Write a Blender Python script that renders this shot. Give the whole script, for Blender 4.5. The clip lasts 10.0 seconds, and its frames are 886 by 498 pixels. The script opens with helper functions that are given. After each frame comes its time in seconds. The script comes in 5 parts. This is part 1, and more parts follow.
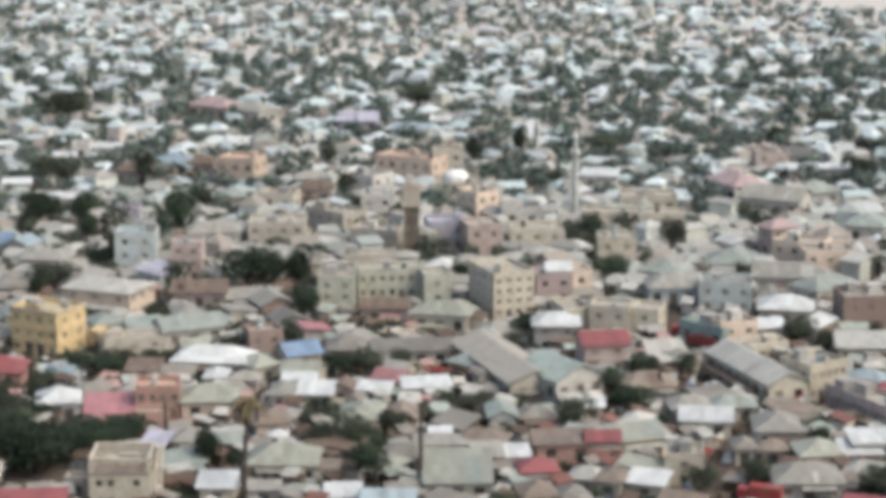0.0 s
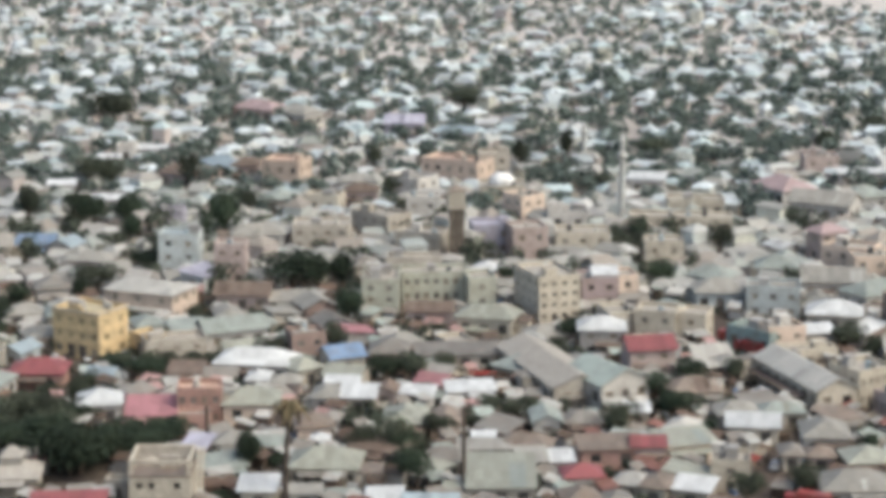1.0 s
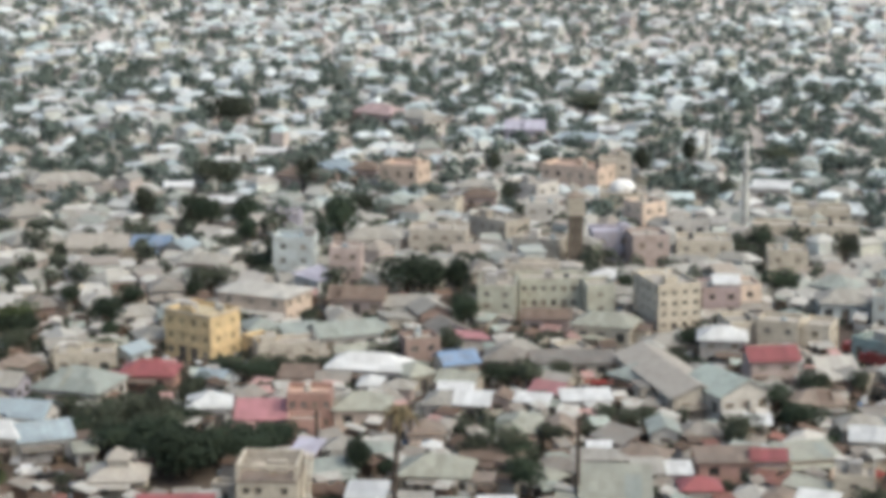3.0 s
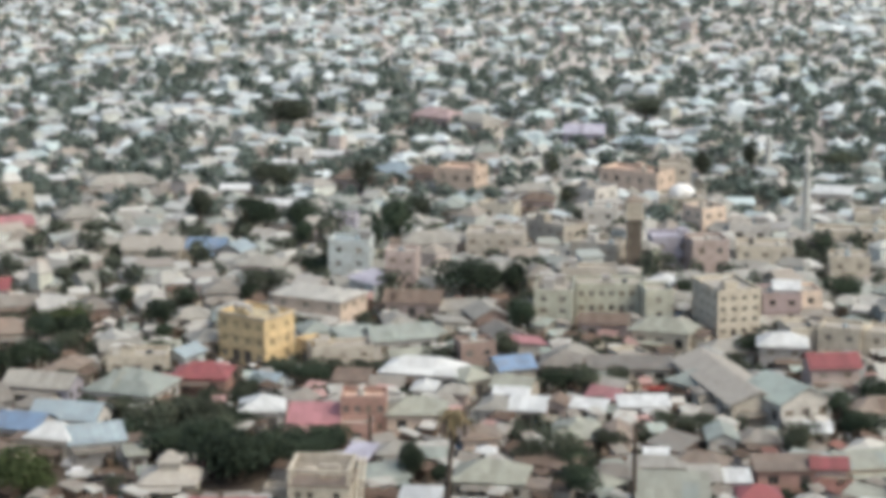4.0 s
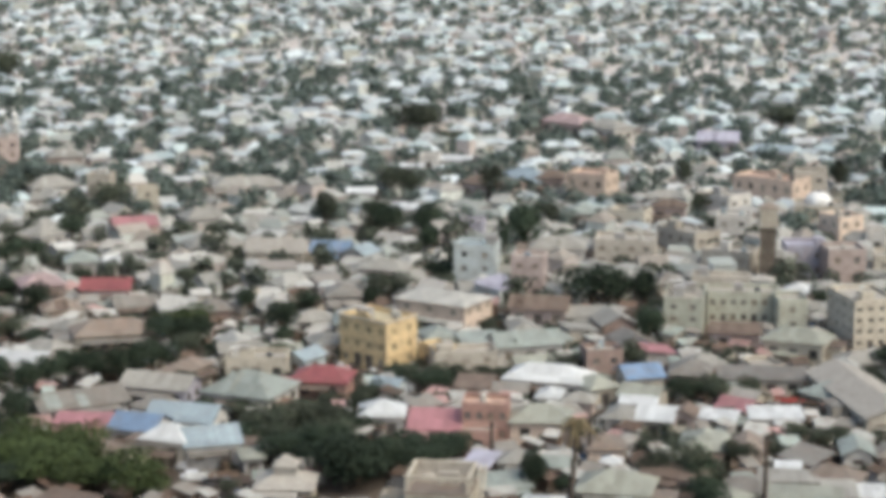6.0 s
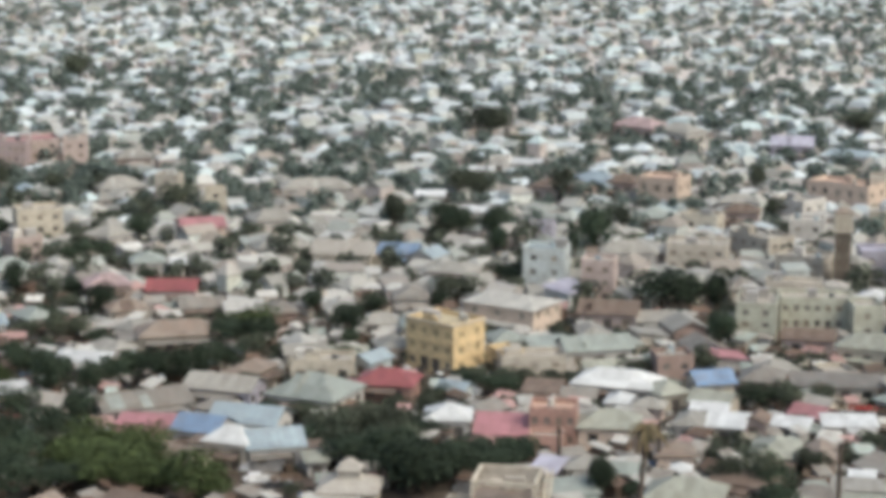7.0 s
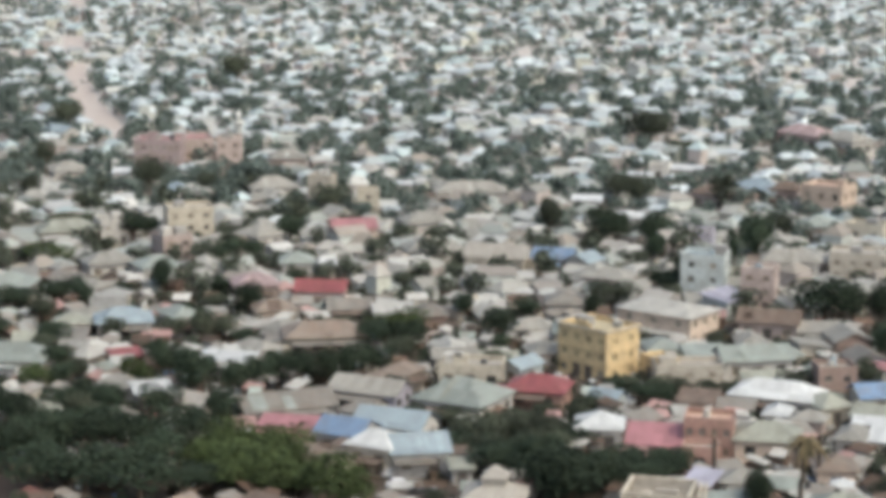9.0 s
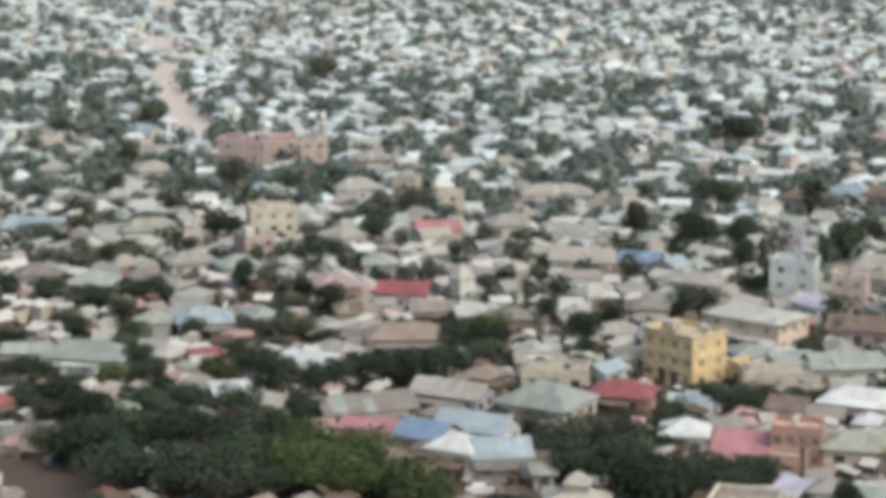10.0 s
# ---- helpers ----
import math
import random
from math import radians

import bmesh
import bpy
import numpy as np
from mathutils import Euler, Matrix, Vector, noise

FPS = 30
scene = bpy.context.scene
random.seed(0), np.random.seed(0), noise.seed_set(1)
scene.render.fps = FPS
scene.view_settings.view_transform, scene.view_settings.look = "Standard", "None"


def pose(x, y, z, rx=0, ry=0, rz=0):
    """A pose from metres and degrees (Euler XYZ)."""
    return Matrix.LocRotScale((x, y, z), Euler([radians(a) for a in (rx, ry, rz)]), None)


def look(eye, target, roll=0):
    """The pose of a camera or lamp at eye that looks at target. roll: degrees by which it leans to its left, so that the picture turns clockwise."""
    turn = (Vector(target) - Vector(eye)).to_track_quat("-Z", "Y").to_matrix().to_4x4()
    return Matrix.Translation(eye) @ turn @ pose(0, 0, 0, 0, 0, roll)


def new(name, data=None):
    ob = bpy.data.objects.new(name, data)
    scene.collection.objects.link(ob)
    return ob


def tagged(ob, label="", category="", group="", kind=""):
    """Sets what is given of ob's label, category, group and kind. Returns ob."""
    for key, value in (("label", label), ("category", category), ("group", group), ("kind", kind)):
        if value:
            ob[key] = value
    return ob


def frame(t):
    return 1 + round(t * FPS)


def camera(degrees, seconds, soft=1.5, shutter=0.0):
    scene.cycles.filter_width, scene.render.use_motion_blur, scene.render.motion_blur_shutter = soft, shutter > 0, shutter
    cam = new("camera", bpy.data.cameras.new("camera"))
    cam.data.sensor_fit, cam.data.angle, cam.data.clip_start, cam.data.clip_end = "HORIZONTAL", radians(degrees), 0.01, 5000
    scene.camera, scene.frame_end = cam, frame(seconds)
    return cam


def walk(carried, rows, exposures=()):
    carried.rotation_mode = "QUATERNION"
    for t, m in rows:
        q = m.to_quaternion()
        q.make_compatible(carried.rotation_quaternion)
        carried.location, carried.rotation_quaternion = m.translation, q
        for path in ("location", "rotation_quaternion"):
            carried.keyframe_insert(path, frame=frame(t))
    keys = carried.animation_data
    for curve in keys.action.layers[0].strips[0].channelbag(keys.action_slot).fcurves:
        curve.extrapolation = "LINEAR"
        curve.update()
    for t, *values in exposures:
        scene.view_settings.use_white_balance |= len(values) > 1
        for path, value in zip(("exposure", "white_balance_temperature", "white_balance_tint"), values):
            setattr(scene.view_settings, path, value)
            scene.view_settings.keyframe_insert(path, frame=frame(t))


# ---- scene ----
cam = camera(22.5, 10.0, soft=5.7)
# seconds, place in metres, heading to the left, pitch and lean in degrees
ROWS = [
    (0.0, -0.00, -0.00, 117.00, 0.04, -12.51, -0.13),
    (0.5, 0.23, 1.84, 116.33, 0.58, -12.44, -0.13),
    (1.0, 0.45, 3.70, 115.66, 1.28, -12.37, -0.12),
    (1.5, 0.67, 5.60, 114.97, 1.98, -12.30, -0.13),
    (2.0, 0.89, 7.59, 114.26, 2.66, -12.24, -0.10),
    (2.5, 1.09, 9.68, 113.53, 3.63, -12.17, -0.07),
    (4.0, 1.58, 16.31, 111.22, 6.08, -11.92, -0.06),
    (4.5, 1.66, 18.63, 110.37, 6.96, -11.84, -0.05),
    (5.0, 1.67, 21.07, 109.46, 7.74, -11.76, -0.03),
    (5.5, 1.62, 23.63, 108.48, 8.63, -11.68, -0.03),
    (7.0, 1.22, 31.71, 105.47, 11.44, -11.42, 0.03),
    (7.5, 1.03, 34.47, 104.48, 12.42, -11.33, 0.07),
    (8.0, 0.77, 37.26, 103.50, 13.42, -11.27, 0.09),
    (8.5, 0.41, 40.08, 102.54, 14.48, -11.20, 0.13),
    (9.0, -0.03, 42.90, 101.60, 15.63, -11.14, 0.19),
    (9.5, -0.54, 45.73, 100.66, 16.78, -11.09, 0.28),
    (10.0, -1.10, 48.56, 99.72, 17.91, -11.00, 0.33),
]
walk(cam, [(t, pose(x, y, z, 90 + pitch, 0, yaw) @ pose(0, 0, 0, 0, 0, lean)) for t, x, y, z, yaw, pitch, lean in ROWS], ((0, 0.59, 6630, 4), (5, 0.53, 6610, 3), (10, 0.52, 6590, 3)))

# ---- light: a bright overcast sky with a weak, broad sun ----
SUN_UP, SUN_ROUND = radians(52), radians(118)
world = bpy.data.worlds.new("sky")
scene.world = world
world.use_nodes = True
wt = world.node_tree
sky = wt.nodes.new("ShaderNodeTexSky")
sky.sky_type = "NISHITA"
sky.sun_disc = False
sky.sun_elevation, sky.sun_rotation = SUN_UP, SUN_ROUND
sky.air_density, sky.dust_density, sky.ozone_density = 1.0, 4.0, 1.0
wt.links.new(sky.outputs[0], wt.nodes["Background"].inputs[0])
wt.nodes["Background"].inputs[1].default_value = 0.15
sun = new("sun", bpy.data.lights.new("sun", "SUN"))
sun.data.energy, sun.data.angle, sun.data.color = 1.1, radians(25), (1.0, 0.97, 0.93)
sun.matrix_world = look((math.sin(SUN_ROUND) * 500, math.cos(SUN_ROUND) * 500, 500 * math.tan(SUN_UP)), (0, 0, 0))

# ---- materials ----
MATS = {}


def mat(name, rgb, rough=0.85, metal=0.0, stain=(0.22, 0.17, 0.13), dirt=0.5, grain=0.25, size=1.0, vary=0.12, bump=0.15, ribs=0.0, island=False):
    """A weathered surface: broad stains, fine grain, a shift of brightness from piece to piece, relief and, on sheet metal, ribs."""
    if name in MATS:
        return MATS[name]
    m = bpy.data.materials.new(name)
    m.use_nodes = True
    t = m.node_tree
    n, l = t.nodes, t.links
    b = n["Principled BSDF"]
    geo = n.new("ShaderNodeNewGeometry")
    coord = n.new("ShaderNodeTexCoord")
    where = geo.outputs["Position"]
    big = n.new("ShaderNodeTexNoise")
    big.inputs["Scale"].default_value, big.inputs["Detail"].default_value = 0.5 * size, 6
    small = n.new("ShaderNodeTexNoise")
    small.inputs["Scale"].default_value, small.inputs["Detail"].default_value = 2.6 * size, 6
    l.new(where, big.inputs["Vector"])
    l.new(where, small.inputs["Vector"])
    ramp = n.new("ShaderNodeMapRange")
    ramp.inputs[1].default_value, ramp.inputs[2].default_value = 0.42, 0.75
    ramp.inputs[3].default_value, ramp.inputs[4].default_value = 0.0, dirt
    l.new(big.outputs[0], ramp.inputs[0])
    mix = n.new("ShaderNodeMix")
    mix.data_type = "RGBA"
    mix.inputs[6].default_value, mix.inputs[7].default_value = (*rgb, 1), (*stain, 1)
    l.new(ramp.outputs[0], mix.inputs[0])
    hsv = n.new("ShaderNodeHueSaturation")
    l.new(mix.outputs[2], hsv.inputs["Color"])
    gr = n.new("ShaderNodeMapRange")
    gr.inputs[1].default_value, gr.inputs[2].default_value = 0.3, 0.7
    if ribs:
        grain *= 0.9
    gr.inputs[3].default_value, gr.inputs[4].default_value = 1 - grain, 1 + grain * 0.6
    l.new(small.outputs[0], gr.inputs[0])
    if island:
        rnd = geo.outputs["Random Per Island"]
    else:
        rnd = n.new("ShaderNodeObjectInfo").outputs["Random"]
    rv = n.new("ShaderNodeMapRange")
    rv.inputs[3].default_value, rv.inputs[4].default_value = 1 - vary, 1 + vary
    l.new(rnd, rv.inputs[0])
    mul = n.new("ShaderNodeMath")
    mul.operation = "MULTIPLY"
    l.new(gr.outputs[0], mul.inputs[0])
    l.new(rv.outputs[0], mul.inputs[1])
    value = mul.outputs[0]
    if ribs:  # single sheets of different age
        cell = n.new("ShaderNodeVectorMath")
        cell.operation = "SNAP"
        l.new(coord.outputs["Object"], cell.inputs[0])
        cell.inputs[1].default_value = (1.4, 3.2, 50)
        white = n.new("ShaderNodeTexWhiteNoise")
        off = n.new("ShaderNodeVectorMath")
        off.operation = "ADD"
        own = n.new("ShaderNodeObjectInfo")
        l.new(cell.outputs[0], off.inputs[0])
        l.new(own.outputs["Location"], off.inputs[1])
        l.new(off.outputs[0], white.inputs["Vector"])
        tone = n.new("ShaderNodeMapRange")
        tone.inputs[3].default_value, tone.inputs[4].default_value = 0.84, 1.12
        l.new(white.outputs[0], tone.inputs[0])
        both = n.new("ShaderNodeMath")
        both.operation = "MULTIPLY"
        l.new(value, both.inputs[0])
        l.new(tone.outputs[0], both.inputs[1])
        value = both.outputs[0]
    l.new(value, hsv.inputs["Value"])
    l.new(hsv.outputs[0], b.inputs["Base Color"])
    b.inputs["Roughness"].default_value, b.inputs["Metallic"].default_value = rough, metal
    b.inputs["Specular IOR Level"].default_value = 0.5 if rough < 0.75 else 0.2
    bp = n.new("ShaderNodeBump")
    bp.inputs["Strength"].default_value, bp.inputs["Distance"].default_value = bump, 0.1
    if ribs:
        wave = n.new("ShaderNodeTexWave")
        wave.inputs["Scale"].default_value = ribs
        l.new(coord.outputs["Object"], wave.inputs["Vector"])
        l.new(wave.outputs[0], bp.inputs["Height"])
    else:
        l.new(small.outputs[0], bp.inputs["Height"])
    l.new(bp.outputs[0], b.inputs["Normal"])
    MATS[name] = m
    return m


RUST = (0.16, 0.08, 0.045)
SOOT = (0.2, 0.17, 0.14)
WALL = {
    "cream": mat("cream_plaster", (0.54, 0.485, 0.395)),
    "white": mat("white_plaster", (0.56, 0.53, 0.485)),
    "beige": mat("beige_plaster", (0.47, 0.425, 0.36)),
    "grey": mat("grey_render", (0.37, 0.355, 0.335)),
    "yellow": mat("ochre_yellow_plaster", (0.62, 0.47, 0.27)),
    "orange": mat("orange_plaster", (0.44, 0.27, 0.225)),
    "apricot": mat("apricot_plaster", (0.57, 0.45, 0.365)),
    "peach": mat("peach_plaster", (0.66, 0.53, 0.43)),
    "pink": mat("pink_plaster", (0.47, 0.38, 0.345)),
    "teal": mat("teal_plaster", (0.29, 0.37, 0.35)),
    "blue": mat("pale_blue_plaster", (0.45, 0.485, 0.475)),
    "green": mat("pale_green_plaster", (0.45, 0.45, 0.37)),
    "mauve": mat("dusty_mauve_plaster", (0.36, 0.285, 0.28)),
    "lilac": mat("lilac_plaster", (0.4, 0.38, 0.43)),
    "brown": mat("brown_brick_render", (0.3, 0.215, 0.185)),
}
ROOF = {
    "zinc": mat("weathered_zinc_sheet", (0.205, 0.188, 0.163), 0.62, 0.0, RUST, 0.35, ribs=6),
    "pale": mat("pale_zinc_sheet", (0.285, 0.267, 0.233), 0.62, 0.0, SOOT, 0.3, ribs=6),
    "white": mat("white_painted_sheet", (0.4, 0.38, 0.34), 0.62, 0.0, SOOT, 0.2, ribs=6),
    "bright": mat("bright_white_sheet", (0.54, 0.54, 0.525), 0.55, 0.0, SOOT, 0.15, ribs=6),
    "tan": mat("dusty_tan_sheet", (0.215, 0.173, 0.139), 0.7, 0.0, RUST, 0.4, ribs=6),
    "rust": mat("rusted_sheet", (0.15, 0.11, 0.088), 0.85, 0.0, SOOT, 0.5, ribs=6),
    "red": mat("red_painted_sheet", (0.25, 0.072, 0.075), 0.6, 0.0, RUST, 0.3, ribs=6),
    "pink": mat("faded_pink_red_sheet", (0.37, 0.17, 0.18), 0.65, 0.0, RUST, 0.25, ribs=6),
    "blue": mat("blue_painted_sheet", (0.165, 0.24, 0.355), 0.62, 0.0, SOOT, 0.5, ribs=6),
    "sky": mat("light_blue_sheet", (0.29, 0.345, 0.37), 0.62, 0.0, SOOT, 0.25, ribs=6),
    "teal": mat("grey_teal_sheet", (0.262, 0.285, 0.255), 0.62, 0.0, SOOT, 0.3, ribs=6),
    "lilac": mat("lilac_sheet", (0.37, 0.355, 0.42), 0.6, 0.0, SOOT, 0.25, ribs=6),
    "slab": mat("concrete_slab", (0.37, 0.34, 0.3), 0.9, 0.0, SOOT, 0.4),
    "yellow": mat("ochre_roof_paint", (0.48, 0.41, 0.28), 0.8, 0.0, SOOT, 0.25),
    "mauve": mat("dusty_mauve_sheet", (0.36, 0.26, 0.255), 0.7, 0.0, SOOT, 0.3, ribs=6),
    "orange": mat("orange_painted_sheet", (0.5, 0.35, 0.27), 0.7, 0.0, RUST, 0.3, ribs=6),
    "mint": mat("pale_mint_sheet", (0.33, 0.37, 0.33), 0.62, 0.0, SOOT, 0.25, ribs=6),
    "green": mat("pale_green_sheet", (0.288, 0.288, 0.236), 0.6, 0.0, SOOT, 0.25, ribs=6),
}
GLASS = mat("dark_window_glass", (0.03, 0.032, 0.034), 0.2, 0.0, vary=0.3, grain=0.0, dirt=0.1, bump=0.0)
DUSTY = mat("dusty_window_glass", (0.16, 0.15, 0.14), 0.4, grain=0.2, dirt=0.3)
OCHRE = mat("ochre_painted_shutter", (0.46, 0.36, 0.2), 0.8, ribs=5)
FADED = mat("faded_cream_shutter", (0.33, 0.3, 0.25), 0.8, ribs=5)
LOUVRE = mat("faded_wood_shutter", (0.22, 0.18, 0.14), 0.8, ribs=5)
FRAME = mat("window_frame_paint", (0.3, 0.26, 0.2), 0.7)
SHUT = mat("steel_shutter", (0.09, 0.08, 0.075), 0.6, ribs=8)
BARK = mat("grey_brown_bark", (0.11, 0.08, 0.06), 0.95, size=3)
POLE = mat("dark_timber_pole", (0.07, 0.055, 0.045), 0.9, size=3)
TANK = mat("black_water_tank_plastic", (0.04, 0.045, 0.05), 0.4)
RUBBER = mat("tyre_rubber", (0.02, 0.02, 0.02), 0.8)
DIRT = mat("brown_dust_ground", (0.113, 0.089, 0.07), 0.95, 0.0, (0.055, 0.044, 0.036), 0.7, 0.3, 0.5, 0.0)


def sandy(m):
    """Brown trodden soil near by, fading to pale sand inland that doubles as haze."""
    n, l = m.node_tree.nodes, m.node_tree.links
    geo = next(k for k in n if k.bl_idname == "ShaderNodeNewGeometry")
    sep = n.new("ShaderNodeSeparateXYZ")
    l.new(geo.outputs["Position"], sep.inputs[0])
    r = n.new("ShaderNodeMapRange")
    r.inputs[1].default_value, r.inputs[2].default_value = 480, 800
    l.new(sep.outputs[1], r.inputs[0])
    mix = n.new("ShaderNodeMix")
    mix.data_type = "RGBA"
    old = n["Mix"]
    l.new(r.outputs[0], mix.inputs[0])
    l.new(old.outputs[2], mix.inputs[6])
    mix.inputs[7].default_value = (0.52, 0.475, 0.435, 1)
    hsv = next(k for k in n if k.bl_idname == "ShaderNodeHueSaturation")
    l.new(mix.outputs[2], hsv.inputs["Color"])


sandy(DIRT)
ROADM = mat("worn_dusty_road", (0.085, 0.066, 0.055), 0.95, 0.0, (0.1, 0.075, 0.062), 0.6, 0.3, 0.6, 0.0)
PATH = mat("pink_sand_road", (0.5, 0.44, 0.4), 0.95, 0.0, (0.36, 0.26, 0.21), 0.5, 0.25, 0.4, 0.0)
LEAF = {
    "dark": mat("dark_green_leaves", (0.038, 0.055, 0.035), 0.9, 0.0, (0.036, 0.04, 0.024), 0.5, 0.5, 1.2, 0.35),
    "green": mat("fresh_green_leaves", (0.066, 0.088, 0.034), 0.9, 0.0, (0.03, 0.04, 0.018), 0.5, 0.5, 1.2, 0.3),
    "dusty": mat("dusty_green_leaves", (0.066, 0.077, 0.053), 0.9, 0.0, (0.055, 0.05, 0.036), 0.5, 0.45, 1.2, 0.35),
}

# ---- building blocks ----
HOUSES = {}
FOOT = []  # ground already taken: centre, half sizes along the two sides, angle


def mesh_of(name, bm, materials):
    me = bpy.data.meshes.new(name)
    bm.to_mesh(me)
    bm.free()
    for m in materials:
        me.materials.append(m)
    return me


def part(name, bm, material, parent, label=""):
    ob = new(name, mesh_of(name, bm, material if isinstance(material, (list, tuple)) else [material]))
    ob.parent = parent
    return tagged(ob, label)


def box(bm, x0, x1, y0, y1, z0, z1, slot=0):
    v = [bm.verts.new(p) for p in ((x0, y0, z0), (x1, y0, z0), (x1, y1, z0), (x0, y1, z0), (x0, y0, z1), (x1, y0, z1), (x1, y1, z1), (x0, y1, z1))]
    for a in ((0, 3, 2, 1), (4, 5, 6, 7), (0, 1, 5, 4), (1, 2, 6, 5), (2, 3, 7, 6), (3, 0, 4, 7)):
        bm.faces.new([v[i] for i in a]).material_index = slot


def quad(bm, pts, slot=0):
    f = bm.faces.new([bm.verts.new(p) for p in pts])
    f.material_index = slot


def facade(bm, a, b, z0, z1, holes, deep=0.22):
    """One upright wall from a to b (its outside to the right of that way) with true openings (s0, s1, low, high) and their reveals."""
    a, b = Vector((*a, 0)), Vector((*b, 0))
    along = (b - a).normalized()
    inward = Vector((-along.y, along.x, 0))
    long = (b - a).length
    xs = sorted({0.0, long, *(h[0] for h in holes), *(h[1] for h in holes)})
    zs = sorted({z0, z1, *(h[2] for h in holes), *(h[3] for h in holes)})
    at = lambda s, z, d=0.0: a + along * s + inward * d + Vector((0, 0, z))
    for i in range(len(xs) - 1):
        for k in range(len(zs) - 1):
            s, z = (xs[i] + xs[i + 1]) / 2, (zs[k] + zs[k + 1]) / 2
            if any(h[0] < s < h[1] and h[2] < z < h[3] for h in holes):
                continue
            quad(bm, (at(xs[i], zs[k]), at(xs[i + 1], zs[k]), at(xs[i + 1], zs[k + 1]), at(xs[i], zs[k + 1])))
    for s0, s1, l, h in holes:
        quad(bm, (at(s0, l), at(s0, h), at(s0, h, deep), at(s0, l, deep)))
        quad(bm, (at(s1, l), at(s1, l, deep), at(s1, h, deep), at(s1, h)))
        quad(bm, (at(s0, h), at(s1, h), at(s1, h, deep), at(s0, h, deep)))
        quad(bm, (at(s0, l), at(s0, l, deep), at(s1, l, deep), at(s1, l)))


PANES = {}
PICK = random.Random(4)


def pane_mesh(kind, w, h):
    """A two-light window or a double door: one frame with its recessed lights or leaves."""
    key = (kind, round(w, 1), round(h, 1))
    if key not in PANES:
        bm = bmesh.new()
        w, h = key[1] / 2, key[2]
        e, deep = 0.07, 0.06
        xs, zs = (-w, -w + e, -e / 2, e / 2, w - e, w), (0, e, h - e, h)
        made = {}

        def v(i, y, k):
            q = (i, y, k)
            if q not in made:
                made[q] = bm.verts.new((xs[i], y, zs[k]))
            return made[q]

        for i in range(5):
            for k in range(3):
                if i in (1, 3) and k == 1:
                    bm.faces.new((v(i, deep, k), v(i + 1, deep, k), v(i + 1, deep, k + 1), v(i, deep, k + 1))).material_index = 1
                    for a, b in (((i, k), (i + 1, k)), ((i + 1, k), (i + 1, k + 1)), ((i + 1, k + 1), (i, k + 1)), ((i, k + 1), (i, k))):
                        bm.faces.new((v(a[0], 0.0, a[1]), v(b[0], 0.0, b[1]), v(b[0], deep, b[1]), v(a[0], deep, a[1])))
                else:
                    bm.faces.new((v(i, 0.0, k), v(i + 1, 0.0, k), v(i + 1, 0.0, k + 1), v(i, 0.0, k + 1)))
        PANES[key] = mesh_of(kind, bm, [FRAME, {"window": GLASS, "dusty": DUSTY, "louvre": LOUVRE, "ochre": OCHRE, "faded": FADED, "door": SHUT}[kind]])
    return PANES[key]


def roof_mesh(bm, w, d, h, kind, rise, over):
    """A roof of real thickness over a plan w by d, its eaves at h."""
    x, y, k = w / 2 + over, d / 2 + over, 0.14
    if kind == "shed":
        z = [h, h, h + rise, h + rise]
        c = [(-x, -y), (x, -y), (x, y), (-x, y)]
        top = [(*c[i], z[i] + k) for i in range(4)]
        low = [(*c[i], z[i]) for i in range(4)]
        faces = [(0, 1, 2, 3)]
    elif kind == "gable":
        turn = d > w
        c = [(-x, -y), (x, -y), (x, y), (-x, y), (-x, 0), (x, 0)] if not turn else [(x, -y), (x, y), (-x, y), (-x, -y), (0, -y), (0, y)]
        z = [h, h, h, h, h + rise, h + rise]
        top = [(*c[i], z[i] + k) for i in range(6)]
        low = [(*c[i], z[i]) for i in range(6)]
        faces = [(0, 1, 5, 4), (4, 5, 2, 3)]
    else:
        r = min(x, y)
        ridge = ((-x + r * 0.9, 0), (x - r * 0.9, 0)) if w >= d else ((0, -y + r * 0.9), (0, y - r * 0.9))
        c = [(-x, -y), (x, -y), (x, y), (-x, y), *ridge]
        z = [h, h, h, h, h + rise, h + rise]
        top = [(*c[i], z[i] + k) for i in range(6)]
        low = [(*c[i], z[i]) for i in range(6)]
        faces = [(0, 1, 5, 4), (1, 2, 5), (2, 3, 4, 5), (3, 0, 4)] if w >= d else [(0, 1, 4), (1, 2, 5, 4), (2, 3, 5), (3, 0, 4, 5)]
    tv = [bm.verts.new(p) for p in top]
    lv = [bm.verts.new(p) for p in low]
    edges = {}
    for f in faces:
        bm.faces.new([tv[i] for i in f])
        bm.faces.new([lv[i] for i in reversed(f)])
        for i in range(len(f)):
            e = (f[i], f[(i + 1) % len(f)])
            edges[e] = edges.get(e, 0) + 1
    for a, b in edges:
        if (b, a) not in edges:
            bm.faces.new((tv[a], lv[a], lv[b], tv[b]))


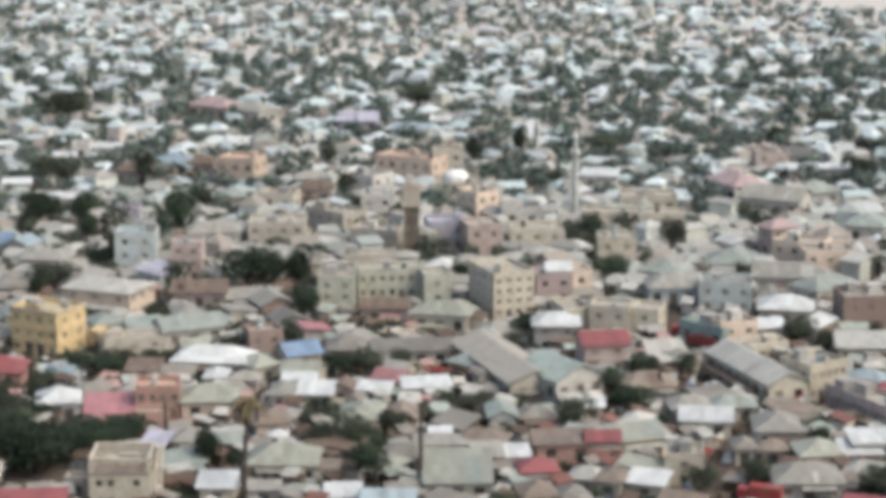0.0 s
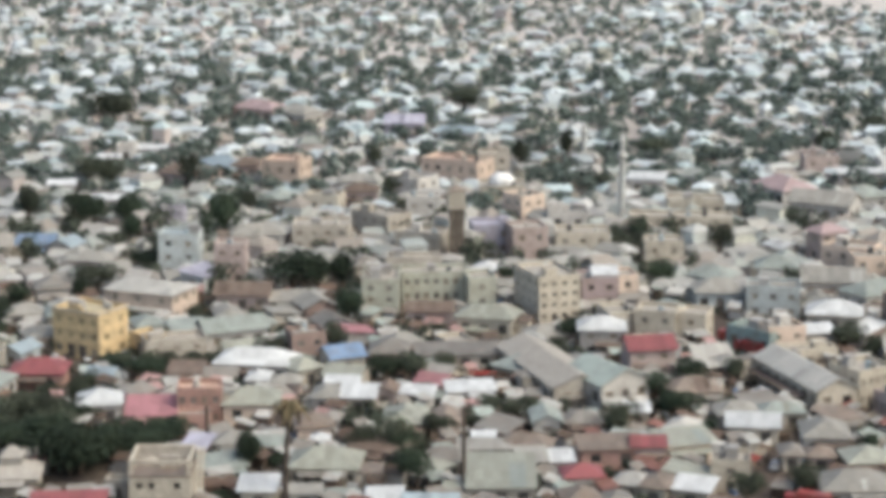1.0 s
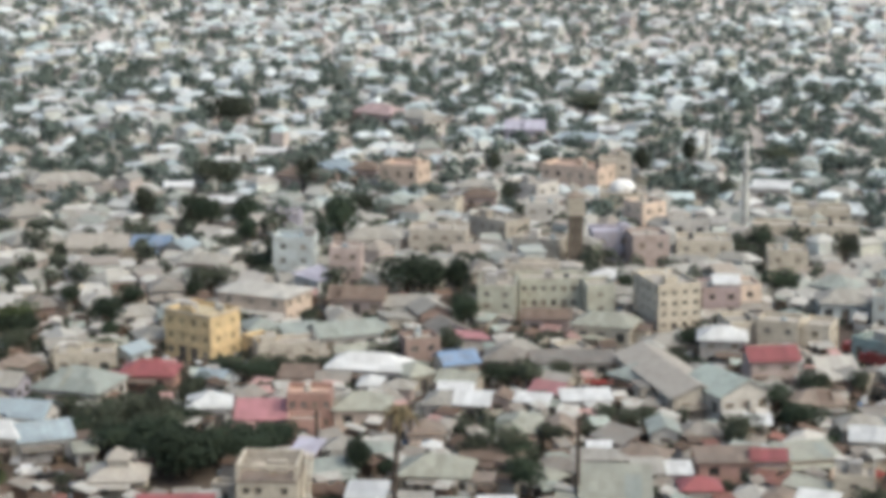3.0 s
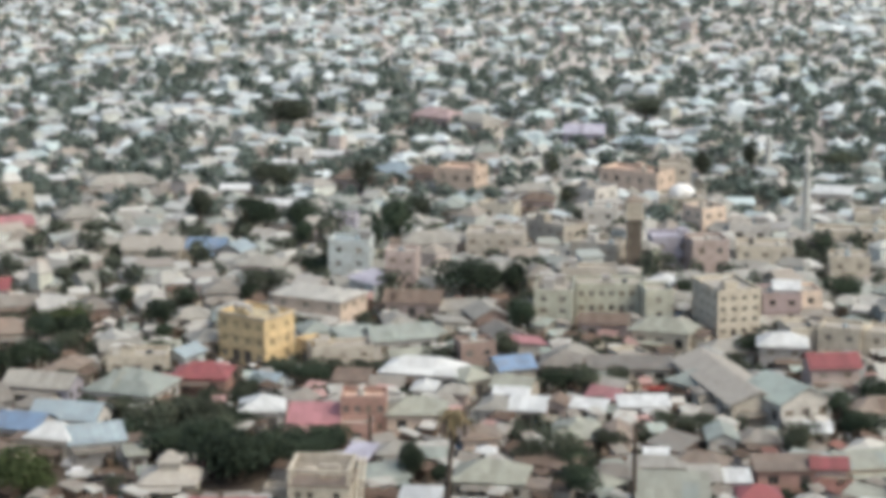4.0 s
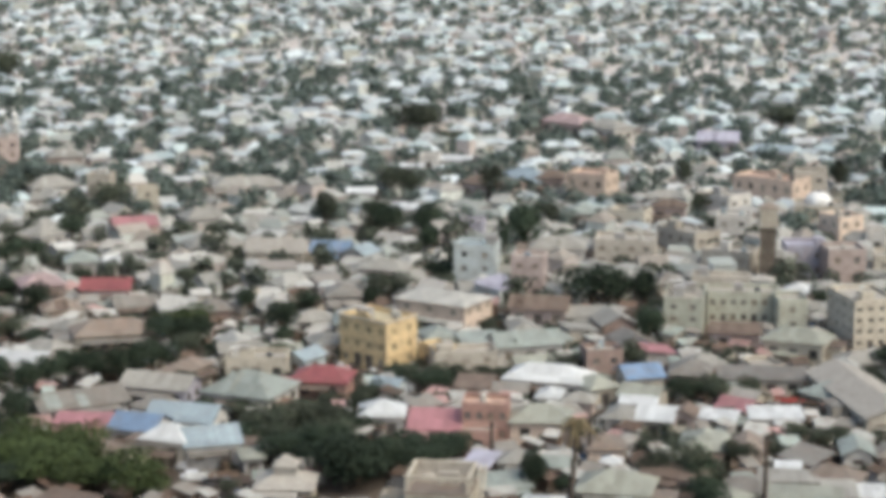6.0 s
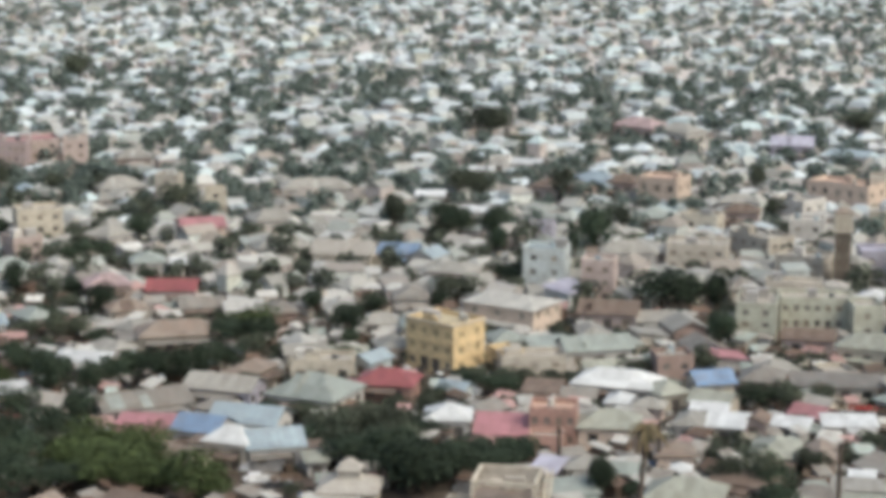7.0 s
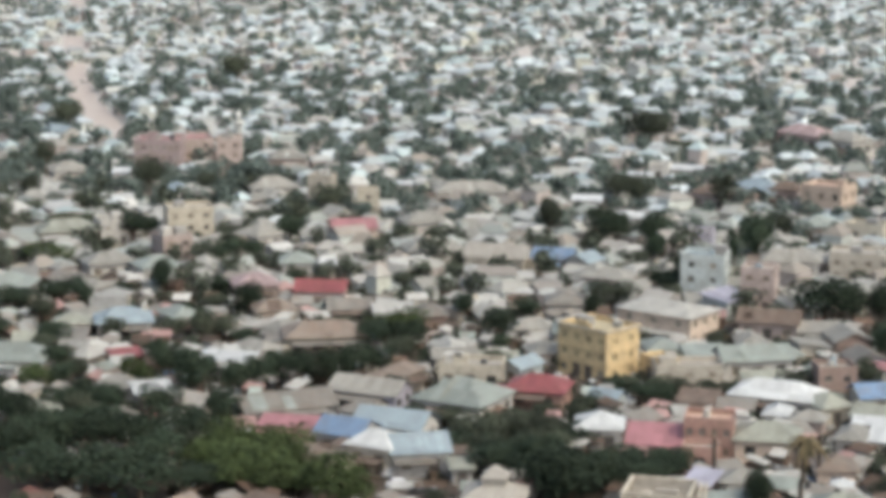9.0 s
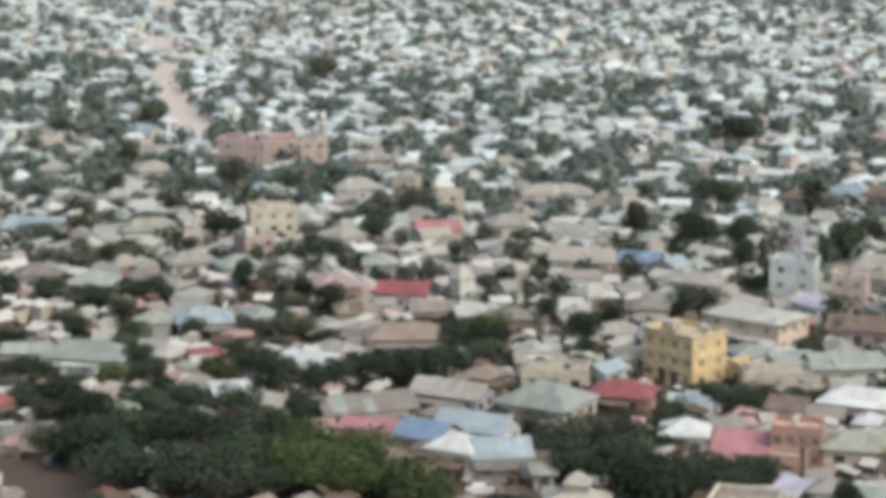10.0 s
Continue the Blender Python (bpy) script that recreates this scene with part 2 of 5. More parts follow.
WALLNAME = {"apricot": "apricot painted", "cream": "cream plastered", "white": "whitewashed", "beige": "beige plastered", "grey": "bare grey rendered", "yellow": "ochre yellow painted", "orange": "orange painted",
            "peach": "peach painted", "pink": "faded pink painted", "teal": "teal painted", "blue": "pale blue painted", "green": "pale green painted", "lilac": "lilac painted", "mauve": "dusty mauve painted", "brown": "brown brick"}
ROOFNAME = {"mint": "pale mint sheet", "bright": "bright white sheet", "mauve": "dusty mauve sheet", "zinc": "weathered zinc sheet", "pale": "pale zinc sheet", "white": "white sheet metal", "tan": "dusty tan sheet", "rust": "rusted sheet metal", "red": "red sheet metal", "pink": "faded pink-red sheet",
            "blue": "bright blue sheet", "sky": "light blue sheet", "teal": "grey-teal sheet", "lilac": "lilac sheet", "slab": "concrete slab", "yellow": "ochre painted", "orange": "orange sheet", "green": "pale green sheet"}
SHAPE = {"hip": "hipped", "gable": "gabled", "shed": "lean-to", "flat": "flat"}


def house(x, y, w, d, h, turn, roof, wall, top, floors=1, rise=None, name="house", category="house", group="", bays=None, plain=False, pane=None, lantern=False, tall=()):
    """A building with its footprint centred on (x, y), w across its front and d deep, eaves at h metres, its front turned by that many degrees."""
    FOOT.append((x, y, w / 2 + 0.25, d / 2 + 0.25, radians(turn)))
    if floors > 1 and name in ("house", "small_house"):
        name = category = "building"
    HOUSES[name] = HOUSES.get(name, 0) + 1
    base = new(name)
    base.matrix_world = pose(x, y, 0, 0, 0, turn)
    tagged(base, f"{floors}-storey {WALLNAME[wall]} building with {SHAPE[roof]} {ROOFNAME[top]} roof" if floors > 1 else f"low {WALLNAME[wall]} house with {SHAPE[roof]} {ROOFNAME[top]} roof", category, group)
    rise = (0.24 * min(w, d) + 0.3 if roof != "shed" else 0.13 * d + 0.25) if rise is None else rise
    X, Y = w / 2, d / 2
    upto = h + (0.9 if roof == "flat" else 0.0)
    bm = bmesh.new()
    step = h / floors
    sides = (((-X, -Y), (X, -Y), w, 0), ((X, -Y), (X, Y), d, 90), ((X, Y), (-X, Y), w, 180), ((-X, Y), (-X, -Y), d, 270))
    for k, (a, b, long, deg) in enumerate(sides):
        n = bays if bays and k in (0, 2) else max(1, int(long / 3.4))
        holes, cell = [], long / n
        for f in range(floors):
            for i in range(n):
                s = (i + 0.5) * cell
                ww = min(1.3 if floors > 1 else 1.7, cell * 0.5)
                door = f == 0 and k == 0 and (i in tall if tall else i % 3 == 1 % n)
                low, high = f * step + (0.02 if door else 0.36 * step), f * step + (0.92 if door and tall else 0.76) * step
                ww = cell * 0.66 if door and tall else ww
                if k == 2 and (floors < 3 or i % 2) or (plain and k):
                    continue
                holes.append((s - ww / 2, s + ww / 2, low, high))
                ob = new("door" if door else "window", pane_mesh("door" if door else (pane if pane and (f or k) else PICK.choice(("dusty", "louvre", "faded", "window") if floors > 1 else ("window", "window", "louvre"))), ww, high - low))
                ob.parent = base
                at = Vector((*a, 0)).lerp(Vector((*b, 0)), s / long)
                inward = Vector((-(b[1] - a[1]), b[0] - a[0], 0)).normalized()
                ob.matrix_basis = pose(*(at + inward * 0.17 + Vector((0, 0, low))), 0, 0, deg)
        facade(bm, a, b, -0.3, upto, holes)
    if roof == "flat":  # inner faces and top of the parapet
        t = 0.25
        quad(bm, ((-X, -Y, upto), (X, -Y, upto), (X - t, -Y + t, upto), (-X + t, -Y + t, upto)))
        quad(bm, ((X, -Y, upto), (X, Y, upto), (X - t, Y - t, upto), (X - t, -Y + t, upto)))
        quad(bm, ((X, Y, upto), (-X, Y, upto), (-X + t, Y - t, upto), (X - t, Y - t, upto)))
        quad(bm, ((-X, Y, upto), (-X, -Y, upto), (-X + t, -Y + t, upto), (-X + t, Y - t, upto)))
        for p, q in (((-X + t, -Y + t), (-X + t, Y - t)), ((-X + t, Y - t), (X - t, Y - t)), ((X - t, Y - t), (X - t, -Y + t)), ((X - t, -Y + t), (-X + t, -Y + t))):
            quad(bm, ((*p, h - 0.2), (*q, h - 0.2), (*q, upto), (*p, upto)))
    elif roof == "gable":
        if d > w:
            for s in (-1, 1):
                quad(bm, ((-X, s * Y, h), (X, s * Y, h), (0, s * Y, h + rise * 0.97)))
        else:
            for s in (-1, 1):
                quad(bm, ((s * X, -Y, h), (s * X, Y, h), (s * X, 0, h + rise * 0.97)))
    elif roof == "shed":
        k = rise * d / (d + 0.8)
        quad(bm, ((-X, Y, h), (X, Y, h), (X, Y, h + k), (-X, Y, h + k)))
        for s in (-1, 1):
            quad(bm, ((s * X, -Y, h), (s * X, Y, h), (s * X, Y, h + k)))
    part("wall", bm, WALL[wall], base)
    bm = bmesh.new()
    if roof == "flat":
        box(bm, -X + 0.26, X - 0.26, -Y + 0.26, Y - 0.26, h - 0.2, h)
    else:
        roof_mesh(bm, w, d, h, roof, rise, 0.6)
    part("roof", bm, ROOF[top], base)
    if roof != "flat" and not plain and w > 6 and (roof == "shed" or w >= d):  # newer or older sheets laid over the front slope
        run, up = (d + 1.2 if roof == "shed" else Y + 0.6), rise
        for k in range(PICK.randrange(0, 3)):
            pw, pd = PICK.choice((0.9, 1.8, 2.7)), PICK.uniform(0.45, 0.85) * run
            px = PICK.uniform(-1, 1) * max(X - pw / 2 - (0.5 if roof != "hip" else 0.5 * Y), 0.1)
            s0 = PICK.uniform(0.05, max(0.1, 0.9 * run - pd))
            bm = bmesh.new()
            corners = [(px + a * pw / 2, -Y - 0.6 + s, h + 0.165 + s / run * up) for a, s in ((-1, s0), (1, s0), (1, s0 + pd), (-1, s0 + pd))]
            quad(bm, corners)
            sheet = bmesh.ops.extrude_face_region(bm, geom=list(bm.faces))["geom"]
            bmesh.ops.translate(bm, verts=[v for v in sheet if isinstance(v, bmesh.types.BMVert)], vec=(0, 0, 0.03))
            part("roof_patch", bm, ROOF[PICK.choice({"zinc": ("zinc", "teal"), "tan": ("tan", "rust"), "teal": ("teal", "green"), "pale": ("pale", "white"), "green": ("teal", "green"), "rust": ("tan", "rust")}.get(top, (top,)))], base)
    if roof != "flat" and w > 5.5 and PICK.random() < 0.7:  # lean-to over the front on posts
        pw, out, z = w * PICK.uniform(0.45, 0.95), PICK.uniform(1.5, 2.6), min(h - 0.25, 2.9)
        x0 = PICK.uniform(-1, 1) * (w - pw) / 2
        bm = bmesh.new()
        roof_mesh(bm, pw, out, z - 0.35, "shed", 0.34, 0.0)
        bm.transform(Matrix.Translation((x0, -Y - out / 2 - 0.01, 0)))
        part("porch_roof", bm, ROOF[PICK.choice((top, "zinc", "rust", "rust"))], base)
        for k in (-1, 1):
            bm = bmesh.new()
            px = x0 + k * (pw / 2 - 0.15)
            box(bm, px - 0.07, px + 0.07, -Y - out + 0.06, -Y - out + 0.2, -0.2, z - 0.37)
            part("post", bm, POLE, base)
    if roof != "flat" and w > 7 and d > 6 and PICK.random() < 0.4:  # a lower wing at the back or side
        ww, wd, wh = w * PICK.uniform(0.35, 0.55), PICK.uniform(2.5, 4.0), h * PICK.uniform(0.7, 0.9)
        sx = PICK.choice((-1, 1))
        bm = bmesh.new()
        box(bm, -wd / 2, wd / 2, -ww / 2, ww / 2, -0.3, wh)
        mid = PICK.uniform(-0.3, 0.3) * d
        bm.transform(Matrix.Translation((sx * (X + wd / 2 + 0.01), mid, 0)))
        wing = part("wing", bm, WALL[wall], base)
        bm = bmesh.new()
        roof_mesh(bm, wd - 0.1, ww, wh + 0.004, "shed", 0.3, 0.2)
        bm.transform(Matrix.Translation((sx * (X + wd / 2 + 0.3), mid, 0)))
        part("wing_roof", bm, ROOF[PICK.choice((top, "zinc", "tan", "rust"))], wing)
    if roof == "flat" and w > 6:  # things that stand on flat roofs
        for k in range(PICK.randrange(1, 4)):
            bm = bmesh.new()
            rx, ry = PICK.uniform(-0.65, 0.65) * X, PICK.uniform(-0.6, 0.6) * Y
            if PICK.random() < 0.5:
                bmesh.ops.create_cone(bm, cap_ends=True, segments=12, radius1=0.62, radius2=0.58, depth=1.3, matrix=Matrix.Translation((rx, ry, h + 0.65)))
                bmesh.ops.create_cone(bm, cap_ends=True, segments=12, radius1=0.58, radius2=0.2, depth=0.25, matrix=Matrix.Translation((rx, ry, h + 1.43)))
                part("water_tank", bm, PICK.choice((TANK, ROOF["white"], ROOF["sky"])), base)
            else:
                a, b = PICK.uniform(0.8, 1.6), PICK.uniform(0.8, 1.4)
                box(bm, rx - a, rx + a, ry - b, ry + b, h, h + 1.9)
                top_z = h + 2.05
                box(bm, rx - a - 0.15, rx + a + 0.15, ry - b - 0.15, ry + b + 0.15, h + 1.904, top_z)
                part("roof_hut", bm, WALL[PICK.choice((wall, "grey", "white"))], base)
    if lantern:  # raised middle of a hip roof
        bm = bmesh.new()
        box(bm, -X * 0.4, X * 0.4, -Y * 0.4, Y * 0.4, h + rise * 0.3, h + rise + 0.6)
        roof_mesh(bm, X * 0.8, Y * 0.8, h + rise + 0.604, "hip", rise * 0.7, 0.3)
        part("roof_lantern", bm, ROOF[top], base)
    return base


# ---- trees ----
def crown_into(verts, faces, rng, at, r, high, leaves, size):
    """Leaf clumps scattered over and inside uneven lobes; at is the crown's middle."""
    lobes = [(Vector((rng.uniform(-0.55, 0.55), rng.uniform(-0.55, 0.55), rng.uniform(-0.3, 0.4))), rng.uniform(0.42, 0.68)) for _ in range(7)]
    for _ in range(leaves):
        c, q = lobes[rng.randrange(len(lobes))]
        n = Vector((rng.gauss(0, 1), rng.gauss(0, 1), rng.gauss(0.25, 1))).normalized()
        p = c + n * q * rng.uniform(0.72, 1.05)
        p = Vector((p.x * r, p.y * r, p.z * high)) + at
        n = (n + Vector((rng.gauss(0, 0.45), rng.gauss(0, 0.45), rng.gauss(0.2, 0.45)))).normalized()
        u = n.orthogonal().normalized()
        v = n.cross(u)
        a = rng.uniform(0, 6.28)
        u, v = u * math.cos(a) + v * math.sin(a), v * math.cos(a) - u * math.sin(a)
        s = size * rng.uniform(0.6, 1.3)
        k = len(verts)
        verts += [p - u * s, p - v * s * 0.6 + n * s * 0.25, p + u * s, p + v * s * 0.6 + n * s * 0.25]
        faces.append((k, k + 1, k + 2, k + 3))


def from_lists(name, verts, faces, materials, slots=None):
    me = bpy.data.meshes.new(name)
    me.from_pydata([tuple(v) for v in verts], [], faces)
    for m in materials:
        me.materials.append(m)
    if slots is not None:
        me.polygons.foreach_set("material_index", slots)
    me.update()
    return me


def trunk_bm(rng, r):
    bm = bmesh.new()
    bmesh.ops.create_cone(bm, cap_ends=True, segments=8, radius1=0.09, radius2=0.05, depth=0.9, matrix=Matrix.Translation((0, 0, 0.4)))
    for i in range(5):
        a = i * 1.257 + rng.uniform(-0.3, 0.3)
        m = Matrix.Translation((0, 0, 0.7)) @ Euler((0, radians(rng.uniform(25, 55)), a)).to_matrix().to_4x4() @ Matrix.Translation((0, 0, 0.3))
        bmesh.ops.create_cone(bm, cap_ends=True, segments=6, radius1=0.05, radius2=0.015, depth=0.7, matrix=m)
    return bm


CROWNS, TRUNKS = {}, []
_rng = random.Random(5)
for _i in range(3):
    TRUNKS.append(mesh_of("trunk", trunk_bm(_rng, 1), [BARK]))
for _k in LEAF:
    CROWNS[_k] = []
    for _i in range(4):
        _v, _f = [], []
        crown_into(_v, _f, _rng, Vector((0, 0, 1.25)), 1.0, 0.85, 1500, 0.075)
        CROWNS[_k].append(from_lists("crown", _v, _f, [LEAF[_k]]))
TREES = random.Random(11)
TREES_MADE = []
TREENAME = {"dark": "dark green broad-leaved tree with a dense crown", "green": "fresh green broad-leaved tree with a rounded crown", "dusty": "dusty grey-green tree between low houses"}


def tree(x, y, r, high, leaf="dark", group=""):
    """A tree with crown radius r and full height high; dusty leaves past y 560."""
    leaf = "dusty" if y > 560 else leaf
    FOOT.append((x, y, r * 0.55, r * 0.55, 0))
    base = new("tree")
    TREES_MADE.append(base)
    base.matrix_world = pose(x, y, 0, 0, 0, TREES.uniform(0, 360))
    tagged(base, TREENAME[leaf], "tree", group)
    for name, me in (("trunk", TREES.choice(TRUNKS)), ("crown", TREES.choice(CROWNS[leaf]))):
        ob = new(name, me)
        ob.parent = base
        ob.scale = (r, r, high * 1.15 / 2.1)
    return base


def bush(x, y, r, high, leaf):
    """A low shrub: stems and a round crown near the ground."""
    FOOT.append((x, y, r * 0.5, r * 0.5, 0))
    base = new("bush")
    base.matrix_world = pose(x, y, 0, 0, 0, TREES.uniform(0, 360))
    tagged(base, f"{leaf} green shrub growing in a yard" if leaf == "dark" else "dusty grey-green shrub growing in a yard", "bush", "bushes in the yards")
    for name, me in (("stems", TREES.choice(TRUNKS)), ("crown", TREES.choice(CROWNS[leaf]))):
        ob = new(name, me)
        ob.parent = base
        ob.scale = (r, r, high / 2.1)
    return base


def taken(x, y, r):
    for fx, fy, a, b, t in FOOT:
        dx, dy = x - fx, y - fy
        if abs(dx) > 45 or abs(dy) > 45:
            continue
        c, s = math.cos(t), math.sin(t)
        u, v = abs(dx * c + dy * s), abs(dy * c - dx * s)
        if u < a + r and v < b + r:
            return True
    return False


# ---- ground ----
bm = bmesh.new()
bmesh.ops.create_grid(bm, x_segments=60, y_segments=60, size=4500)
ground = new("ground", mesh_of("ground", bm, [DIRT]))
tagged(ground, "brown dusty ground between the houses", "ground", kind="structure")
ROADS = []


def road(points, wide, material, label):
    """A flat strip along a line of points on the ground."""
    bm = bmesh.new()
    p = [Vector((*q, 0.05)) for q in points]
    rows = []
    for i in range(len(p)):
        d = (p[min(i + 1, len(p) - 1)] - p[max(i - 1, 0)]).normalized()
        s = Vector((-d.y, d.x, 0)) * wide / 2
        rows.append((bm.verts.new(p[i] + s), bm.verts.new(p[i] - s)))
        if i:
            bm.faces.new((rows[i - 1][0], rows[i - 1][1], rows[i][1], rows[i][0]))
            q = (p[i] + p[i - 1]) / 2
            e = p[i] - p[i - 1]
            FOOT.append((q.x, q.y, e.length / 2, wide / 2 - 0.5, math.atan2(e.y, e.x)))
    ob = new("road", mesh_of("road", bm, [material]))
    tagged(ob, label, "road", kind="structure")
    return ob


# streets
road(((44, 468), (52, 438), (60, 425), (67, 405), (73, 386), (80, 365)), 6.4, ROADM, "brown worn street between the market buildings")
road(((41, 341), (46, 354), (50, 366), (54, 375)), 6.2, ROADM, "brown dusty lane")
road(((-557, 1240), (-442, 989), (-383, 862), (-341, 778), (-303, 713), (-279, 674)), 8.5, PATH, "pale pink sand road through the far houses")
road(((-170, 343), (-161, 340), (-152, 334), (-147, 330)), 13.9, ROADM, "brown bare yard beside the grove")
road(((-216, 419), (-211, 427), (-206, 435)), 8.3, ROADM, "brown bare ground beside the grove")
road(((-141, 398), (-135, 417), (-126, 439), (-113, 461)), 4.7, PATH, "pale lane beside the row of trees")
road(((-92, 344), (-86, 358), (-77, 367), (-67, 351)), 4.4, ROADM, "brown lane in front of the low houses")

# open yards before the fronts: centre, half sizes, angle
for x, y, a, b, turn in ((-67, 349, 9, 5, 0), (-84, 423, 7, 4, -30), (-60, 418, 12, 2.5, 0), (-74, 364, 9, 4, 0), (62, 407, 9, 4, -63), (8, 452, 8, 4, 25), (-12, 470, 6, 3, 5)):
    FOOT.append((x, y, a, b, radians(turn)))

# the foreground rows
house(-65.7, 334.9, 11.1, 3.5, 2.6, 6, "shed", "pink", "red", 1)
house(-59.5, 344.3, 3.8, 3.5, 2.5, -2, "flat", "beige", "slab", 1)
house(-36.4, 340.1, 5.4, 5.3, 3.3, -1, "shed", "cream", "bright", 1)
house(-26.6, 353.5, 10.9, 9.0, 3.3, -4, "hip", "cream", "green", 1, bays=6)
house(-29.0, 340.4, 4.6, 2.7, 2.4, 0, "shed", "white", "pale", 1)
house(-23.3, 340.8, 4.8, 2.0, 2.0, 1, "hip", "beige", "teal", 1)
house(-16.1, 336.2, 5.1, 4.4, 2.9, 4, "shed", "white", "bright", 1)
house(-8.9, 334.1, 7.9, 4.4, 2.9, 0, "gable", "blue", "sky", 1)
house(2.0, 346.0, 10.4, 11.0, 3.0, 1, "shed", "beige", "green", 1, rise=2.2)
house(7.1, 356.3, 4.3, 5.4, 3.1, 5, "shed", "white", "pale", 1)
house(12.0, 357.6, 3.6, 4.2, 2.6, 5, "shed", "pink", "bright", 1)
house(15.2, 348.6, 5.9, 5.3, 3.0, 5, "hip", "cream", "red", 1)
house(-28.9, 369.6, 2.6, 2.7, 2.1, -1, "hip", "white", "bright", 1)
house(50.5, 361.2, 3.2, 5.3, 2.9, 0, "hip", "beige", "zinc", 1)
house(55.3, 360.7, 4.3, 4.1, 2.6, 0, "hip", "pink", "tan", 1)
house(76.7, 443.2, 10.8, 3.7, 3.1, 56, "shed", "white", "bright", 1)
house(68.8, 401.0, 9.4, 8.1, 6.4, 35, "flat", "cream", "slab", 2, bays=5)
house(26.7, 361.6, 5.1, 4.5, 4.0, 0, "gable", "pink", "red", 1)
house(-67.6, 430.1, 5.6, 4.7, 4.4, -46, "flat", "yellow", "slab", 1)
house(-57.5, 411.4, 6.0, 5.6, 2.6, -2, "shed", "brown", "rust", 1)
house(-50.6, 410.6, 5.7, 4.4, 2.1, -2, "gable", "cream", "zinc", 1)
house(14.5, 337.0, 5.3, 6.2, 2.9, 11, "hip", "cream", "tan", 1)
house(20.2, 337.4, 4.1, 4.8, 2.4, 11, "hip", "white", "zinc", 1)
house(27.2, 343.7, 3.9, 6.2, 3.1, -20, "hip", "cream", "tan", 1)
house(32.8, 342.6, 5.8, 4.8, 2.8, -20, "shed", "cream", "bright", 1)
house(39.5, 351.6, 6.4, 7.1, 4.5, -6, "flat", "cream", "slab", 2)
house(20.1, 361.6, 10.0, 5.4, 3.7, 6, "shed", "orange", "tan", 1)
house(33.0, 364.6, 9.0, 6.2, 3.7, 18, "shed", "peach", "green", 1)
house(27.3, 360.6, 3.4, 3.6, 2.6, 9, "shed", "peach", "tan", 1)
house(58.4, 344.0, 10.6, 8.6, 3.0, 0, "hip", "white", "pale", 1)
house(62.5, 357.7, 6.9, 7.0, 3.0, 6, "hip", "beige", "green", 1)
house(70.0, 359.6, 6.0, 5.4, 2.4, 6, "shed", "pink", "bright", 1)
house(72.6, 361.7, 7.7, 5.3, 3.7, 5, "shed", "white", "bright", 1)
house(45.9, 375.8, 8.7, 5.4, 3.3, -6, "shed", "cream", "bright", 1)
house(57.4, 370.3, 7.4, 8.9, 3.7, -3, "hip", "white", "pale", 1)
house(58.7, 404.0, 25.0, 8.0, 4.6, -70, "gable", "cream", "white", 1, name="warehouse")
house(43.7, 383.4, 7.1, 6.3, 3.4, 8, "hip", "beige", "pale", 1)
house(51.8, 385.4, 7.3, 4.9, 2.9, 8, "hip", "beige", "teal", 1)
house(76.4, 384.7, 18.6, 6.2, 4.2, -62, "flat", "pink", "slab", 1, bays=12)
house(37.4, 398.3, 9.1, 7.3, 3.3, 9, "hip", "cream", "tan", 1)
house(30.6, 419.0, 8.9, 7.4, 5.7, 11, "gable", "pink", "red", 2)
house(21.6, 399.0, 10.8, 12.0, 5.4, 33, "gable", "white", "mint", 1, name="warehouse", rise=2.6)
house(11.6, 409.5, 10.0, 31.0, 4.4, 19, "gable", "beige", "slab", 1, name="warehouse", rise=2.2)
house(10.0, 380.1, 4.5, 7.3, 3.0, 5, "gable", "white", "teal", 1)
house(16.4, 379.8, 6.1, 5.6, 2.7, 5, "hip", "pink", "zinc", 1)
house(26.5, 386.6, 3.8, 3.6, 2.5, 0, "shed", "cream", "bright", 1)
house(22.5, 435.5, 8.9, 7.5, 5.3, -2, "hip", "grey", "bright", 2)
house(-0.6, 363.1, 8.5, 3.6, 2.8, 0, "shed", "white", "pale", 1)
house(-0.8, 369.4, 3.3, 2.7, 2.5, 0, "shed", "cream", "bright", 1)
house(-3.5, 398.1, 8.4, 4.6, 3.0, 9, "shed", "cream", "bright", 1)
house(-14.5, 378.6, 6.9, 9.1, 3.4, -1, "hip", "beige", "green", 1)
house(-7.6, 379.8, 5.0, 7.1, 2.7, 0, "gable", "peach", "tan", 1)
house(-29.6, 393.7, 4.1, 7.4, 3.3, -4, "hip", "white", "pale", 1)
house(-23.6, 394.4, 6.0, 5.7, 2.9, -4, "shed", "cream", "bright", 1)
house(-27.2, 403.1, 5.8, 2.8, 2.9, -1, "shed", "white", "bright", 1)
house(-18.8, 397.4, 3.8, 4.6, 2.9, -10, "gable", "pink", "rust", 1)
house(-13.0, 397.0, 5.7, 3.6, 2.6, -10, "shed", "cream", "bright", 1)
house(-30.8, 376.3, 5.9, 6.4, 3.0, 14, "hip", "peach", "tan", 1)
house(-17.9, 363.0, 9.6, 5.4, 2.7, -18, "gable", "pink", "rust", 1)
house(-42.6, 387.7, 9.9, 8.2, 3.9, 5, "hip", "peach", "green", 1)
house(-42.8, 364.9, 6.2, 5.4, 3.2, -1, "hip", "cream", "pale", 1)
house(-36.7, 365.7, 4.4, 4.2, 2.5, -1, "gable", "peach", "teal", 1)
house(-60.0, 383.7, 8.2, 7.0, 2.8, 6, "shed", "pink", "pink", 1, rise=1.7)
house(-51.6, 386.0, 7.8, 6.5, 6.3, 4, "flat", "orange", "orange", 2, bays=4)
